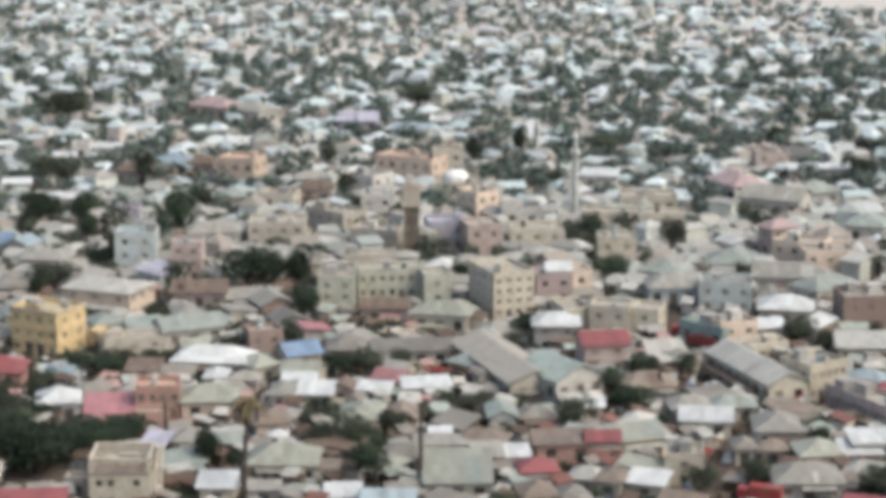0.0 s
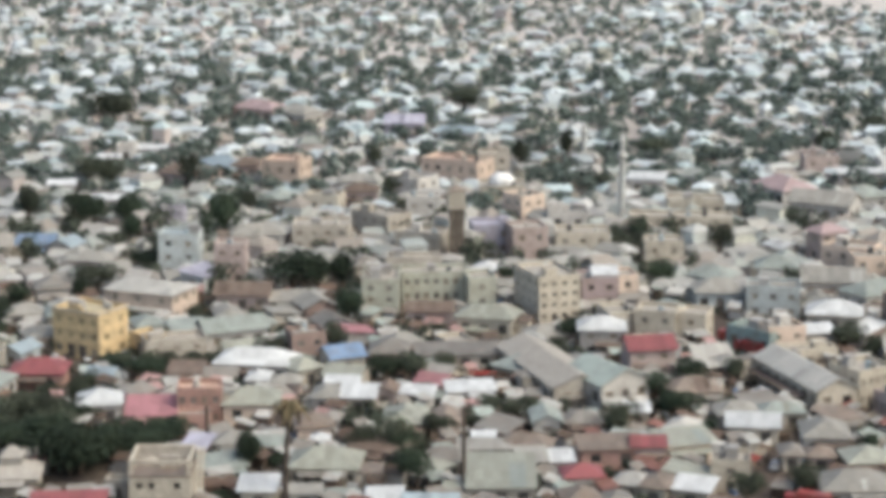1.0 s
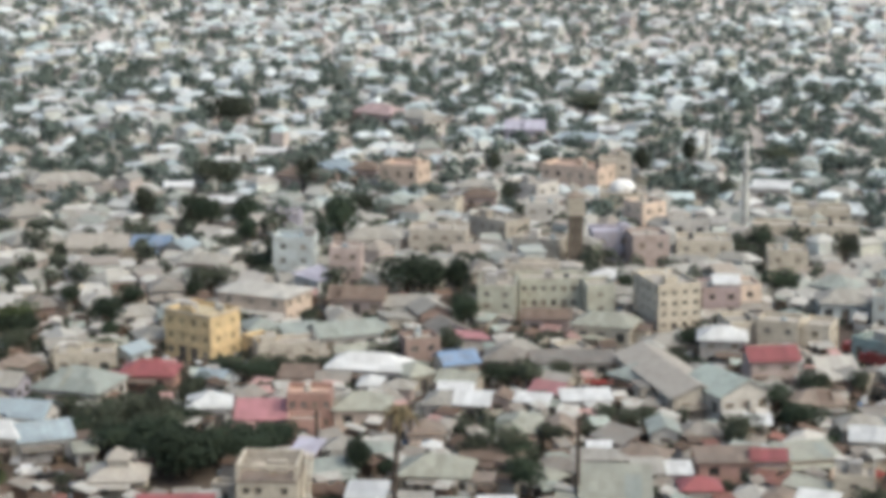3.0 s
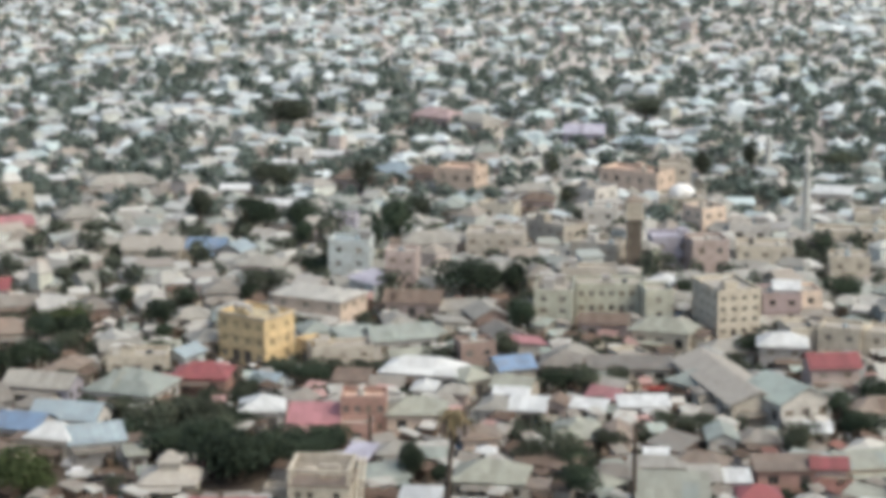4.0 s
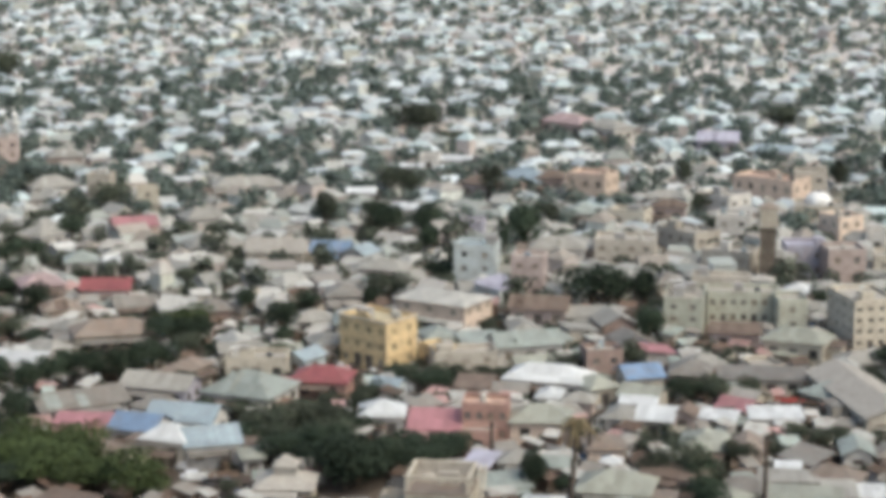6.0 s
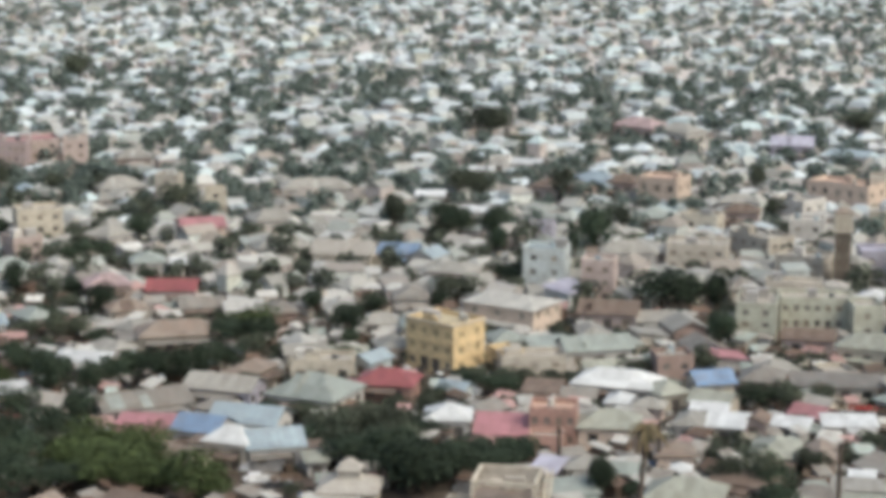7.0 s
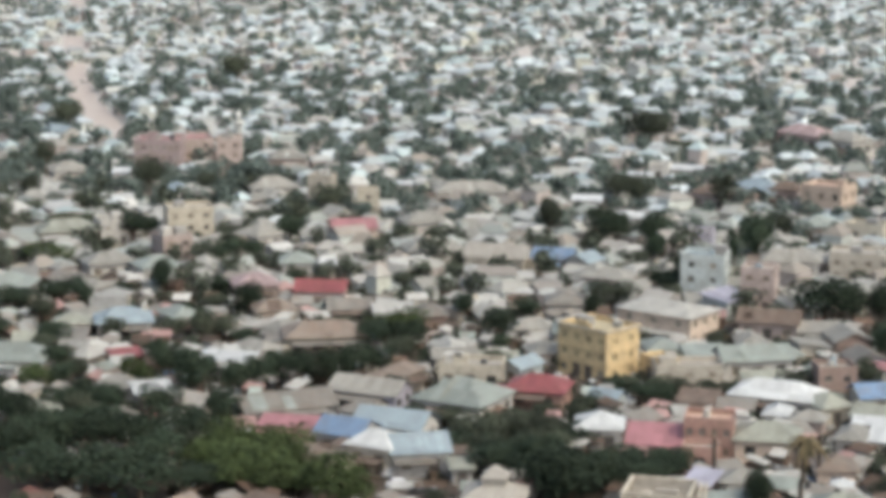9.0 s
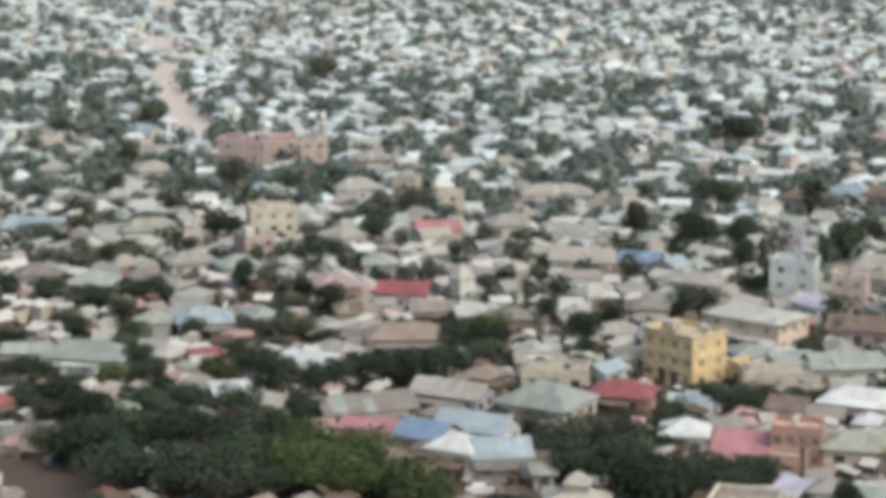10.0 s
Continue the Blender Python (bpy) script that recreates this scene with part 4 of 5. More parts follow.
house(-1.2, 698.5, 6.1, 4.4, 4.2, 0, "shed", "white", "bright", 1)
house(52.9, 569.5, 14.6, 8.1, 4.8, -1, "flat", "cream", "slab", 1)
house(93.1, 627.3, 9.6, 9.3, 6.0, 1, "flat", "pink", "slab", 2)
house(97.2, 577.2, 10.3, 9.0, 4.8, 20, "hip", "white", "teal", 1)
house(106.0, 553.4, 9.4, 7.9, 4.3, 0, "hip", "white", "bright", 1)
house(68.2, 520.7, 6.2, 3.9, 3.3, -55, "shed", "white", "bright", 1)
house(87.8, 471.7, 3.4, 4.7, 4.5, 0, "hip", "white", "bright", 1)
house(64.7, 494.8, 8.9, 8.7, 4.6, -7, "hip", "white", "teal", 1)
house(-337.2, 659.8, 5.4, 4.3, 4.2, 19, "shed", "white", "bright", 1)
house(-289.8, 592.4, 7.0, 8.3, 4.0, 20, "hip", "white", "pale", 1)
house(-263.5, 600.2, 9.4, 8.4, 4.1, 36, "hip", "white", "pale", 1)
house(-247.6, 600.3, 4.1, 4.2, 4.1, 20, "shed", "white", "bright", 1)
house(-218.9, 572.8, 5.3, 7.2, 5.0, 37, "gable", "white", "sky", 1)
house(-211.2, 460.5, 9.1, 8.6, 3.7, 9, "hip", "white", "teal", 1)
house(-226.3, 464.5, 8.3, 7.6, 3.7, 35, "hip", "white", "zinc", 1)
house(-201.4, 487.8, 10.2, 7.8, 3.7, 40, "hip", "white", "pale", 1)
house(-189.4, 486.9, 8.7, 7.8, 3.7, 43, "hip", "white", "teal", 1)
house(-226.1, 519.9, 13.3, 8.9, 3.8, 31, "hip", "cream", "green", 1)
house(-217.2, 525.4, 7.2, 8.0, 5.3, 38, "flat", "white", "slab", 2)
house(-235.5, 675.1, 6.7, 5.5, 4.3, 37, "shed", "white", "bright", 1)
house(-212.9, 638.2, 9.8, 8.6, 4.2, 20, "hip", "pink", "pale", 1)
house(-200.6, 591.2, 12.3, 9.4, 4.0, 35, "hip", "white", "pale", 1)
house(-180.4, 526.5, 7.8, 8.0, 3.9, 64, "hip", "white", "pale", 1)
house(-154.4, 500.3, 2.8, 3.9, 3.3, 20, "shed", "white", "bright", 1)
house(-168.5, 602.5, 6.1, 3.2, 4.1, 20, "shed", "white", "bright", 1)
house(-147.9, 554.7, 10.6, 8.2, 3.9, 34, "hip", "white", "pale", 1)
house(-148.5, 599.9, 18.2, 8.4, 4.0, 20, "hip", "white", "pale", 1)
house(-183.2, 403.3, 15.1, 9.1, 3.5, 7, "hip", "white", "teal", 1)
house(-184.6, 433.4, 6.8, 5.6, 3.1, 19, "hip", "pink", "green", 1)
house(-164.8, 440.2, 5.6, 7.5, 4.5, 47, "hip", "white", "teal", 1)
house(-156.4, 391.9, 6.9, 5.5, 3.0, -5, "hip", "white", "pale", 1)
house(-149.1, 389.2, 6.2, 5.4, 3.0, 35, "shed", "white", "bright", 1)
house(-170.3, 354.5, 9.9, 3.5, 2.9, 36, "shed", "white", "zinc", 1)
house(-137.3, 366.6, 6.8, 5.4, 2.9, 46, "shed", "white", "green", 1)
house(-162.6, 372.5, 6.5, 4.5, 3.0, 34, "shed", "cream", "green", 1)
house(-150.3, 453.8, 7.6, 6.7, 3.6, 29, "hip", "cream", "tan", 1)
tree(-57.9, 557.4, 3.0, 2.7, "green")
tree(-203.9, 412.6, 3.1, 4.2, "dark")
tree(-197.2, 424.7, 3.1, 4.3, "dark")
tree(-193.5, 457.7, 3.4, 4.7, "dark")
tree(-164.5, 457.0, 3.3, 4.6, "dusty")
tree(-155.2, 439.5, 3.2, 4.3, "dusty")
tree(-164.4, 436.3, 3.2, 4.3, "dusty")
tree(-167.0, 394.0, 3.4, 5.0, "dark")
tree(-158.2, 413.5, 3.0, 5.5, "dark")
tree(-160.3, 384.2, 3.2, 4.8, "dark")
tree(-138.0, 398.7, 3.4, 6.3, "dark")
tree(-170.3, 366.5, 3.5, 4.3, "dark")
tree(-160.0, 362.5, 4.0, 5.2, "dusty")
tree(-184.6, 385.2, 2.8, 2.6, "dark")
tree(-144.5, 381.6, 3.7, 5.8, "dark")
tree(-173.6, 507.3, 3.1, 5.5, "dark")
tree(-196.1, 522.3, 3.2, 3.9, "dark")
tree(-226.5, 498.3, 3.7, 3.5, "dark")
tree(-211.9, 509.5, 3.2, 3.9, "dusty")
tree(-243.3, 484.3, 3.1, 3.7, "dark")
tree(-242.3, 506.8, 3.8, 3.6, "dark")
tree(-159.6, 476.7, 2.9, 3.4, "dark")
tree(-148.6, 473.8, 2.2, 3.6, "dark")
tree(-169.0, 471.5, 2.9, 5.1, "dark")
tree(-134.4, 452.7, 2.7, 3.1, "dusty")
tree(-134.4, 491.5, 3.5, 3.9, "dusty")
tree(-139.0, 515.1, 3.1, 3.6, "dark")
tree(-131.0, 523.7, 2.5, 4.0, "dark")
tree(-188.9, 563.9, 3.4, 4.2, "dark")
tree(-189.2, 533.3, 3.9, 3.6, "dusty")
tree(-276.4, 559.8, 3.5, 3.4, "dark")
tree(-258.2, 540.2, 3.4, 3.3, "dusty")
tree(-247.8, 588.5, 4.3, 4.3, "dark")
tree(-241.6, 561.1, 2.8, 4.6, "dusty")
tree(-260.5, 570.7, 3.6, 6.5, "dark")
tree(-285.7, 614.3, 3.9, 5.0, "dusty")
tree(-319.3, 636.7, 3.3, 4.4, "dusty")
tree(-329.8, 671.4, 5.1, 5.3, "dark")
tree(-83.1, 384.6, 4.9, 5.7, "dusty")
tree(-78.2, 382.9, 4.8, 5.7, "dusty")
tree(-72.8, 381.2, 3.9, 4.9, "dark")
tree(-77.7, 369.9, 5.5, 5.1, "dark")
tree(-87.4, 379.5, 4.8, 5.7, "dusty")
tree(-92.3, 392.5, 2.7, 2.8, "dusty")
tree(-56.5, 372.0, 4.0, 3.6, "dark")
tree(-72.1, 368.2, 4.6, 4.3, "dark")
tree(-69.3, 355.1, 5.9, 8.4, "dark")
tree(-63.3, 361.2, 3.7, 5.5, "dark")
house(-144.6, 413.4, 9.7, 4.6, 3.1, 1, "shed", "white", "bright", 1)
tree(-18.7, 379.2, 3.0, 3.2, "dusty")
tree(-14.1, 362.6, 3.6, 5.3, "dark")
tree(-23.6, 380.6, 3.3, 3.1, "dusty")
tree(-109.5, 403.7, 2.8, 4.6, "dusty")
tree(-95.9, 389.4, 3.8, 3.6, "dusty")
tree(-39.7, 356.1, 2.0, 7.0, "dark")
tree(-98.8, 344.0, 6.0, 7.5, "green")

# ---- landmarks ----
STONE = mat("brown_tower_render", (0.11, 0.09, 0.072), 0.9)
PALE = mat("pale_minaret_plaster", (0.5, 0.5, 0.47), 0.85)
DOME = mat("white_dome_paint", (0.8, 0.78, 0.75), 0.6)
CARM = {"red": mat("red_vehicle_paint", (0.33, 0.05, 0.05), 0.35), "white": mat("white_vehicle_paint", (0.75, 0.75, 0.75), 0.35), "silver": mat("silver_vehicle_paint", (0.45, 0.46, 0.48), 0.35, 0.4)}


def tube(bm, r0, r1, z0, z1, x=0.0, y=0.0, n=16):
    bmesh.ops.create_cone(bm, cap_ends=True, segments=n, radius1=r0, radius2=r1, depth=z1 - z0, matrix=Matrix.Translation((x, y, (z0 + z1) / 2)))


def tower(x, y, w, shaft, cap, turn):
    FOOT.append((x, y, w / 2, w / 2, radians(turn)))
    base = new("tower")
    base.matrix_world = pose(x, y, 0, 0, 0, turn)
    tagged(base, "tall brown rendered tower with a cream top storey", "tower")
    bm = bmesh.new()
    box(bm, -w / 2, w / 2, -w / 2, w / 2, -0.3, shaft)
    part("shaft", bm, STONE, base)
    k = w / 2 + 0.5
    bm = bmesh.new()
    box(bm, -k, k, -k, k, shaft + 0.004, shaft + 0.4)
    part("balcony", bm, WALL["beige"], base)
    bm = bmesh.new()
    box(bm, -k + 0.3, k - 0.3, -k + 0.3, k - 0.3, shaft + 0.404, shaft + cap)
    part("top_storey", bm, WALL["cream"], base)
    bm = bmesh.new()
    roof_mesh(bm, w, w, shaft + cap + 0.004, "hip", 1.0, 0.4)
    part("roof", bm, ROOF["tan"], base)
    for f in range(int(shaft / 3.2)):
        for s in (-0.25, 0.25):
            ob = new("window", pane_mesh("window", 0.9, 1.3))
            ob.parent = base
            ob.matrix_basis = pose(s * w, -w / 2 - 0.02, f * 3.2 + 1.2)
    for s in (-0.28, 0.28):
        ob = new("window", pane_mesh("window", 1.0, 1.8))
        ob.parent = base
        ob.matrix_basis = pose(s * w, -k + 0.27, shaft + 1.3)


def yellow_trim(base, w, d, h):
    """Cornices round the building, string courses and a stepped pediment over the front."""
    for z, out in ((h + 0.62, 0.28), (h / 3 * 2, 0.14), (h / 3, 0.14)):
        bm = bmesh.new()
        X, Y = w / 2 + out, d / 2 + out
        for x0, x1, y0, y1 in ((-X, X, -Y, -d / 2 - 0.003), (-X, X, d / 2 + 0.003, Y), (-X, -w / 2 - 0.003, -d / 2, d / 2), (w / 2 + 0.003, X, -d / 2, d / 2)):
            box(bm, x0, x1, y0, y1, z - 0.16, z + 0.16)
        part("cornice", bm, WALL["cream"] if out > 0.2 else WALL["yellow"], base)
    for half, z0, z1 in ((1.9, h + 0.904, h + 1.5), (1.1, h + 1.504, h + 2.0)):
        bm = bmesh.new()
        box(bm, -half, half, -d / 2, -d / 2 + 0.4, z0, z1)
        part("pediment", bm, WALL["yellow"], base)


def unfinished_building(x, y, w, d, h, up, turn):
    """A closed lower storey and an open concrete frame over it: columns, ring beam, a rear wall and an outer stair."""
    FOOT.append((x, y, w / 2 + 1.6, d / 2 + 0.25, radians(turn)))
    base = new("unfinished_building")
    base.matrix_world = pose(x, y, 0, 0, 0, turn)
    tagged(base, "unfinished cream building with an open concrete frame on top", "building")
    X, Y = w / 2, d / 2
    bm = bmesh.new()
    sides = (((-X, -Y), (X, -Y), w, 0), ((X, -Y), (X, Y), d, 90), ((X, Y), (-X, Y), w, 180), ((-X, Y), (-X, -Y), d, 270))
    for k, (a, b, long, deg) in enumerate(sides):
        holes = []
        for f in (0, 1):
            for u in ((0.16, 0.36, 0.78) if k == 0 else (0.3, 0.7) if k != 2 else ()):
                low = f * h / 2 + 1.0
                s = u * long
                holes.append((s - 0.5, s + 0.5, low, low + 1.1))
                ob = new("window", pane_mesh("window", 1.0, 1.1))
                ob.parent = base
                at = Vector((*a, 0)).lerp(Vector((*b, 0)), s / long)
                inward = Vector((-(b[1] - a[1]), b[0] - a[0], 0)).normalized()
                ob.matrix_basis = pose(*(at + inward * 0.17 + Vector((0, 0, low))), 0, 0, deg)
        facade(bm, a, b, -0.3, h, holes)
    part("wall", bm, WALL["cream"], base)
    bm = bmesh.new()
    box(bm, -X - 0.15, X + 0.15, -Y - 0.15, Y + 0.15, h + 0.004, h + 0.25)
    part("floor_slab", bm, ROOF["tan"], base)
    for u in (-1, 1):
        for v in (-1, 0, 1):
            bm = bmesh.new()
            cx, cy = u * (X - 0.25), v * (Y - 0.25)
            box(bm, cx - 0.25, cx + 0.25, cy - 0.25, cy + 0.25, h + 0.254, h + up - 0.5)
            part("column", bm, WALL["cream"], base)
    for x0, x1, y0, y1 in ((-X, X, -Y, -Y + 0.5), (-X, X, Y - 0.5, Y), (-X, -X + 0.5, -Y + 0.503, Y - 0.503), (X - 0.5, X, -Y + 0.503, Y - 0.503)):
        bm = bmesh.new()
        box(bm, x0, x1, y0, y1, h + up - 0.496, h + up)
        part("beam", bm, WALL["cream"], base)
    bm = bmesh.new()
    box(bm, -X + 0.503, X - 0.503, Y - 0.4, Y - 0.1, h + 0.254, h + up - 0.5)
    part("rear_wall", bm, WALL["beige"], base)
    for x0, x1, y0, y1, z1 in ((-X * 0.1, X * 0.55, -Y * 0.1, Y * 0.1, 2.2), (-X * 0.6, -X * 0.25, Y * 0.2, Y * 0.45, 1.2)):
        bm = bmesh.new()
        box(bm, x0, x1, y0, y1, h + 0.254, h + z1)
        part("block_partition", bm, WALL["beige"], base)
    for k in range(2):  # sloping stair beams up the side
        bm = bmesh.new()
        quad(bm, [(X + 0.4 + k * 0.8, -Y + 0.4 + s * (d - 1.0), z + s * (h + up - 0.5)) for s, z in ((0, -0.2), (1, -0.2), (1, 0.4), (0, 0.4))])
        sheet = bmesh.ops.extrude_face_region(bm, geom=list(bm.faces))["geom"]
        bmesh.ops.translate(bm, verts=[v for v in sheet if isinstance(v, bmesh.types.BMVert)], vec=(0.3, 0, 0))
        part("stair_beam", bm, WALL["cream"], base)
    for k in range(14):
        bm = bmesh.new()
        u = (k + 0.5) / 14
        cy, z = -Y + 0.4 + u * (d - 1.0), u * (h + up - 0.5)
        box(bm, X + 0.703, X + 1.197, cy - 0.3, cy + 0.3, z - 0.1, z + 0.15)
        part("stair_tread", bm, ROOF["slab"], base)


def minaret(x, y, high, r):
    FOOT.append((x, y, r, r, 0))
    base = new("minaret")
    base.matrix_world = pose(x, y, 0)
    tagged(base, "slender pale plastered minaret with a gallery", "minaret")
    bm = bmesh.new()
    tube(bm, r * 1.15, r * 0.85, -0.3, high * 0.72)
    part("shaft", bm, PALE, base)
    bm = bmesh.new()
    tube(bm, r * 0.9, r * 1.6, high * 0.72, high * 0.75)
    tube(bm, r * 1.6, r * 1.6, high * 0.75, high * 0.79)
    part("gallery", bm, PALE, base)
    bm = bmesh.new()
    tube(bm, r * 0.7, r * 0.65, high * 0.79, high * 0.92)
    part("lantern", bm, PALE, base)
    bm = bmesh.new()
    tube(bm, r * 0.8, 0.05, high * 0.92, high)
    part("spire", bm, DOME, base)


def dome_on(base, h, r):
    bm = bmesh.new()
    bmesh.ops.create_uvsphere(bm, u_segments=24, v_segments=14, radius=r, matrix=Matrix.Translation((0, 0, h + r * 0.25)) @ Matrix.Diagonal((1, 1, 0.75, 1)))
    bmesh.ops.delete(bm, geom=[v for v in bm.verts if v.co.z < h - 0.05], context="VERTS")
    for f in bm.faces:
        f.smooth = True
    part("dome", bm, DOME, base, "white painted dome")


def pole(x, y, high, turn):
    base = new("utility_pole")
    base.matrix_world = pose(x, y, 0, 0, 0, turn)
    tagged(base, "dark timber utility pole with a crossarm", "utility pole", "utility poles")
    bm = bmesh.new()
    tube(bm, 0.42, 0.3, -0.3, high, n=10)
    part("pole", bm, POLE, base)
    bm = bmesh.new()
    box(bm, -1.1, 1.1, -0.2, -0.08, high - 1.0, high - 0.82)
    part("crossarm", bm, POLE, base)
    for s in (-0.95, -0.4, 0.4, 0.95):
        bm = bmesh.new()
        tube(bm, 0.06, 0.04, high - 0.82, high - 0.62, s, -0.14, 8)
        part("insulator", bm, PALE, base)


FROND = mat("dry_palm_fronds", (0.16, 0.12, 0.07), 0.9, 0.0, (0.08, 0.08, 0.04), 0.5)


def palm(x, y, high):
    base = new("palm_tree")
    base.matrix_world = pose(x, y, 0)
    tagged(base, "tall palm with a dark trunk and drooping dry fronds", "palm tree")
    bm = bmesh.new()
    for i in range(6):
        tube(bm, 0.5 - 0.03 * i, 0.44 - 0.03 * i, high / 6 * i - 0.2, high / 6 * (i + 1), 0.04 * i * i, 0, 10)
    part("trunk", bm, POLE, base)
    rng = random.Random(int(high * 10))
    for k in range(16):
        a, tip = k * 0.393 + rng.uniform(-0.15, 0.15), rng.uniform(-1.0, 0.9)
        bm = bmesh.new()
        last = None
        for i in range(7):
            u = i / 6
            c = Vector((1.0 + math.cos(a) * 3.2 * u, math.sin(a) * 3.2 * u, high + 0.2 + tip * u * 1.6 - 2.2 * u * u))
            side = Vector((-math.sin(a), math.cos(a), 0)) * 0.5 * (1 - abs(u - 0.45) * 1.6)
            row = [bm.verts.new(c - side - Vector((0, 0, 0.25))), bm.verts.new(c), bm.verts.new(c + side - Vector((0, 0, 0.25)))]
            if last:
                bm.faces.new((last[0], last[1], row[1], row[0]))
                bm.faces.new((last[1], last[2], row[2], row[1]))
            last = row
        part("frond", bm, FROND, base)


CLOTH = [mat("stall_cloth_" + n, c, 0.9, 0.0, SOOT, 0.3) for n, c in (("white", (0.68, 0.67, 0.64)), ("red", (0.4, 0.08, 0.07)), ("blue", (0.14, 0.22, 0.38)), ("brown", (0.2, 0.14, 0.1)), ("sand", (0.42, 0.36, 0.28)))]
CLOTHNAME = ("white", "red", "blue", "brown", "sand-coloured")
STALLS = random.Random(17)


def stall(x, y, turn, k):
    """A market stall: a sagging cloth on four poles over a table of goods."""
    FOOT.append((x, y, 1.2, 1.0, radians(turn)))
    base = new("market_stall")
    base.matrix_world = pose(x, y, 0.05, 0, 0, turn)
    tagged(base, f"market stall with a {CLOTHNAME[k]} cloth awning on poles", "market stall", "stalls along the street")
    w, d = STALLS.uniform(1.1, 1.7), STALLS.uniform(0.9, 1.3)
    bm = bmesh.new()
    rows = []
    for j in range(4):
        v = -1 + 2 * j / 3
        rows.append([bm.verts.new((u * w, v * d, 2.15 + 0.2 * v - 0.18 * (1 - u * u) * (1 - v * v))) for u in (-1, -0.5, 0, 0.5, 1)])
    for j in range(3):
        for i in range(4):
            bm.faces.new((rows[j][i], rows[j][i + 1], rows[j + 1][i + 1], rows[j + 1][i]))
    bmesh.ops.solidify(bm, geom=bm.faces[:], thickness=0.03)
    part("awning", bm, CLOTH[k], base)
    for u in (-1, 1):
        for v in (-1, 1):
            bm = bmesh.new()
            tube(bm, 0.04, 0.04, -0.05, 2.1 + 0.2 * v, u * (w - 0.05), v * (d - 0.05), 6)
            part("pole", bm, POLE, base)
    bm = bmesh.new()
    box(bm, -w * 0.8, w * 0.8, -d * 0.6, d * 0.3, 0.7, 0.78)
    box(bm, -w * 0.75, w * 0.75, -d * 0.5, d * 0.2, -0.05, 0.696)
    part("table", bm, SHUT, base)


def stall_row(a, b, n, side):
    for i in range(n):
        u = (i + 0.5) / n
        x, y = a[0] + (b[0] - a[0]) * u, a[1] + (b[1] - a[1]) * u
        t = math.atan2(b[1] - a[1], b[0] - a[0])
        stall(x - math.sin(t) * side + STALLS.uniform(-0.4, 0.4), y + math.cos(t) * side + STALLS.uniform(-0.4, 0.4), math.degrees(t) + STALLS.uniform(-9, 9), STALLS.choice((0, 0, 1, 3, 3, 3, 4, 4)))


def vehicle(x, y, turn, colour, kind="car"):
    FOOT.append((x, y - 1.5, 4.5, 4.5, radians(turn)))
    base = new(kind)
    base.matrix_world = pose(x, y, 0.06, 0, 0, turn)
    tagged(base, f"{colour} {'box truck' if kind == 'truck' else 'saloon car'} parked on the dusty ground", kind)
    L, W = (3.6, 1.2) if kind == "truck" else (2.1, 0.85)
    bm = bmesh.new()
    if kind == "truck":
        box(bm, -L, L * 0.45, -W, W, 0.75, 2.9)
    else:
        box(bm, -L, L, -W, W, 0.35, 0.85)
        box(bm, -L * 0.62, L * 0.4, -W * 0.86, W * 0.86, 0.85, 1.45)
        bmesh.ops.remove_doubles(bm, verts=bm.verts, dist=0.001)
    bmesh.ops.bevel(bm, geom=bm.edges[:], offset=0.1, segments=2, affect="EDGES")
    part("body", bm, CARM[colour], base)
    bm = bmesh.new()
    if kind == "truck":
        box(bm, L * 0.5, L, -W * 0.95, W * 0.95, 0.6, 2.3)
        bmesh.ops.bevel(bm, geom=bm.edges[:], offset=0.12, segments=2, affect="EDGES")
        part("cab", bm, CARM[colour], base)
        bm = bmesh.new()
        box(bm, L - 0.02, L + 0.03, -W * 0.8, W * 0.8, 1.4, 2.1)
    else:
        box(bm, L * 0.37, L * 0.42, -W * 0.7, W * 0.7, 0.92, 1.36)
    part("windscreen", bm, GLASS, base)
    for sx in (-0.6, 0.65):
        for sy in (-1, 1):
            bm = bmesh.new()
            bmesh.ops.create_cone(bm, cap_ends=True, segments=16, radius1=0.36, radius2=0.36, depth=0.24, matrix=Matrix.Translation((sx * L, sy * (W - 0.08), 0.32)) @ Matrix.Rotation(math.pi / 2, 4, "X"))
            part("wheel", bm, RUBBER, base)


yellow_trim(YELLOW, 11.8, 9.0, 9.0)
unfinished_building(-51.6, 340.5, 9.6, 9.0, 6.0, 2.6, 1)
tower(-7.8, 515.0, 3.4, 13.4, 4.2, 3)
minaret(33.2, 556.0, 24.5, 0.9)
minaret(27.2, 645.0, 13.0, 0.9)
minaret(-231.1, 646.8, 15.7, 1.3)
dome_on(house(3.1, 580.2, 11.7, 10.3, 6.4, 1, "flat", "cream", "slab", 2, name="mosque", category="mosque"), 6.5, 3.5)
palm(-32.0, 337.9, 17.9)
pole(-3.9, 345.0, 14.7, 15)
pole(-32.8, 373.4, 8.4, 15)
pole(-48.0, 367.4, 8.4, 15)
vehicle(50.4, 339.5, 160, "red", "truck")
# the next two red trucks stand in for red market awnings
vehicle(49.6, 442.0, 130, "red", "truck")
vehicle(52.1, 434.0, 135, "red", "truck")
vehicle(50.9, 404.5, 150, "white")
vehicle(48.0, 359.9, 70, "silver")
vehicle(-94.3, 355.7, 20, "white")
vehicle(-90.4, 354.7, 10, "silver")
vehicle(-97.3, 361.4, 80, "white")
vehicle(-182.4, 398.7, 20, "white", "truck")
vehicle(-169.3, 374.1, 10, "white")
stall_row((51.9, 432.2), (60.0, 421.1), 5, 2.2)
stall_row((61.1, 420.4), (67.3, 403.6), 6, 2.2)
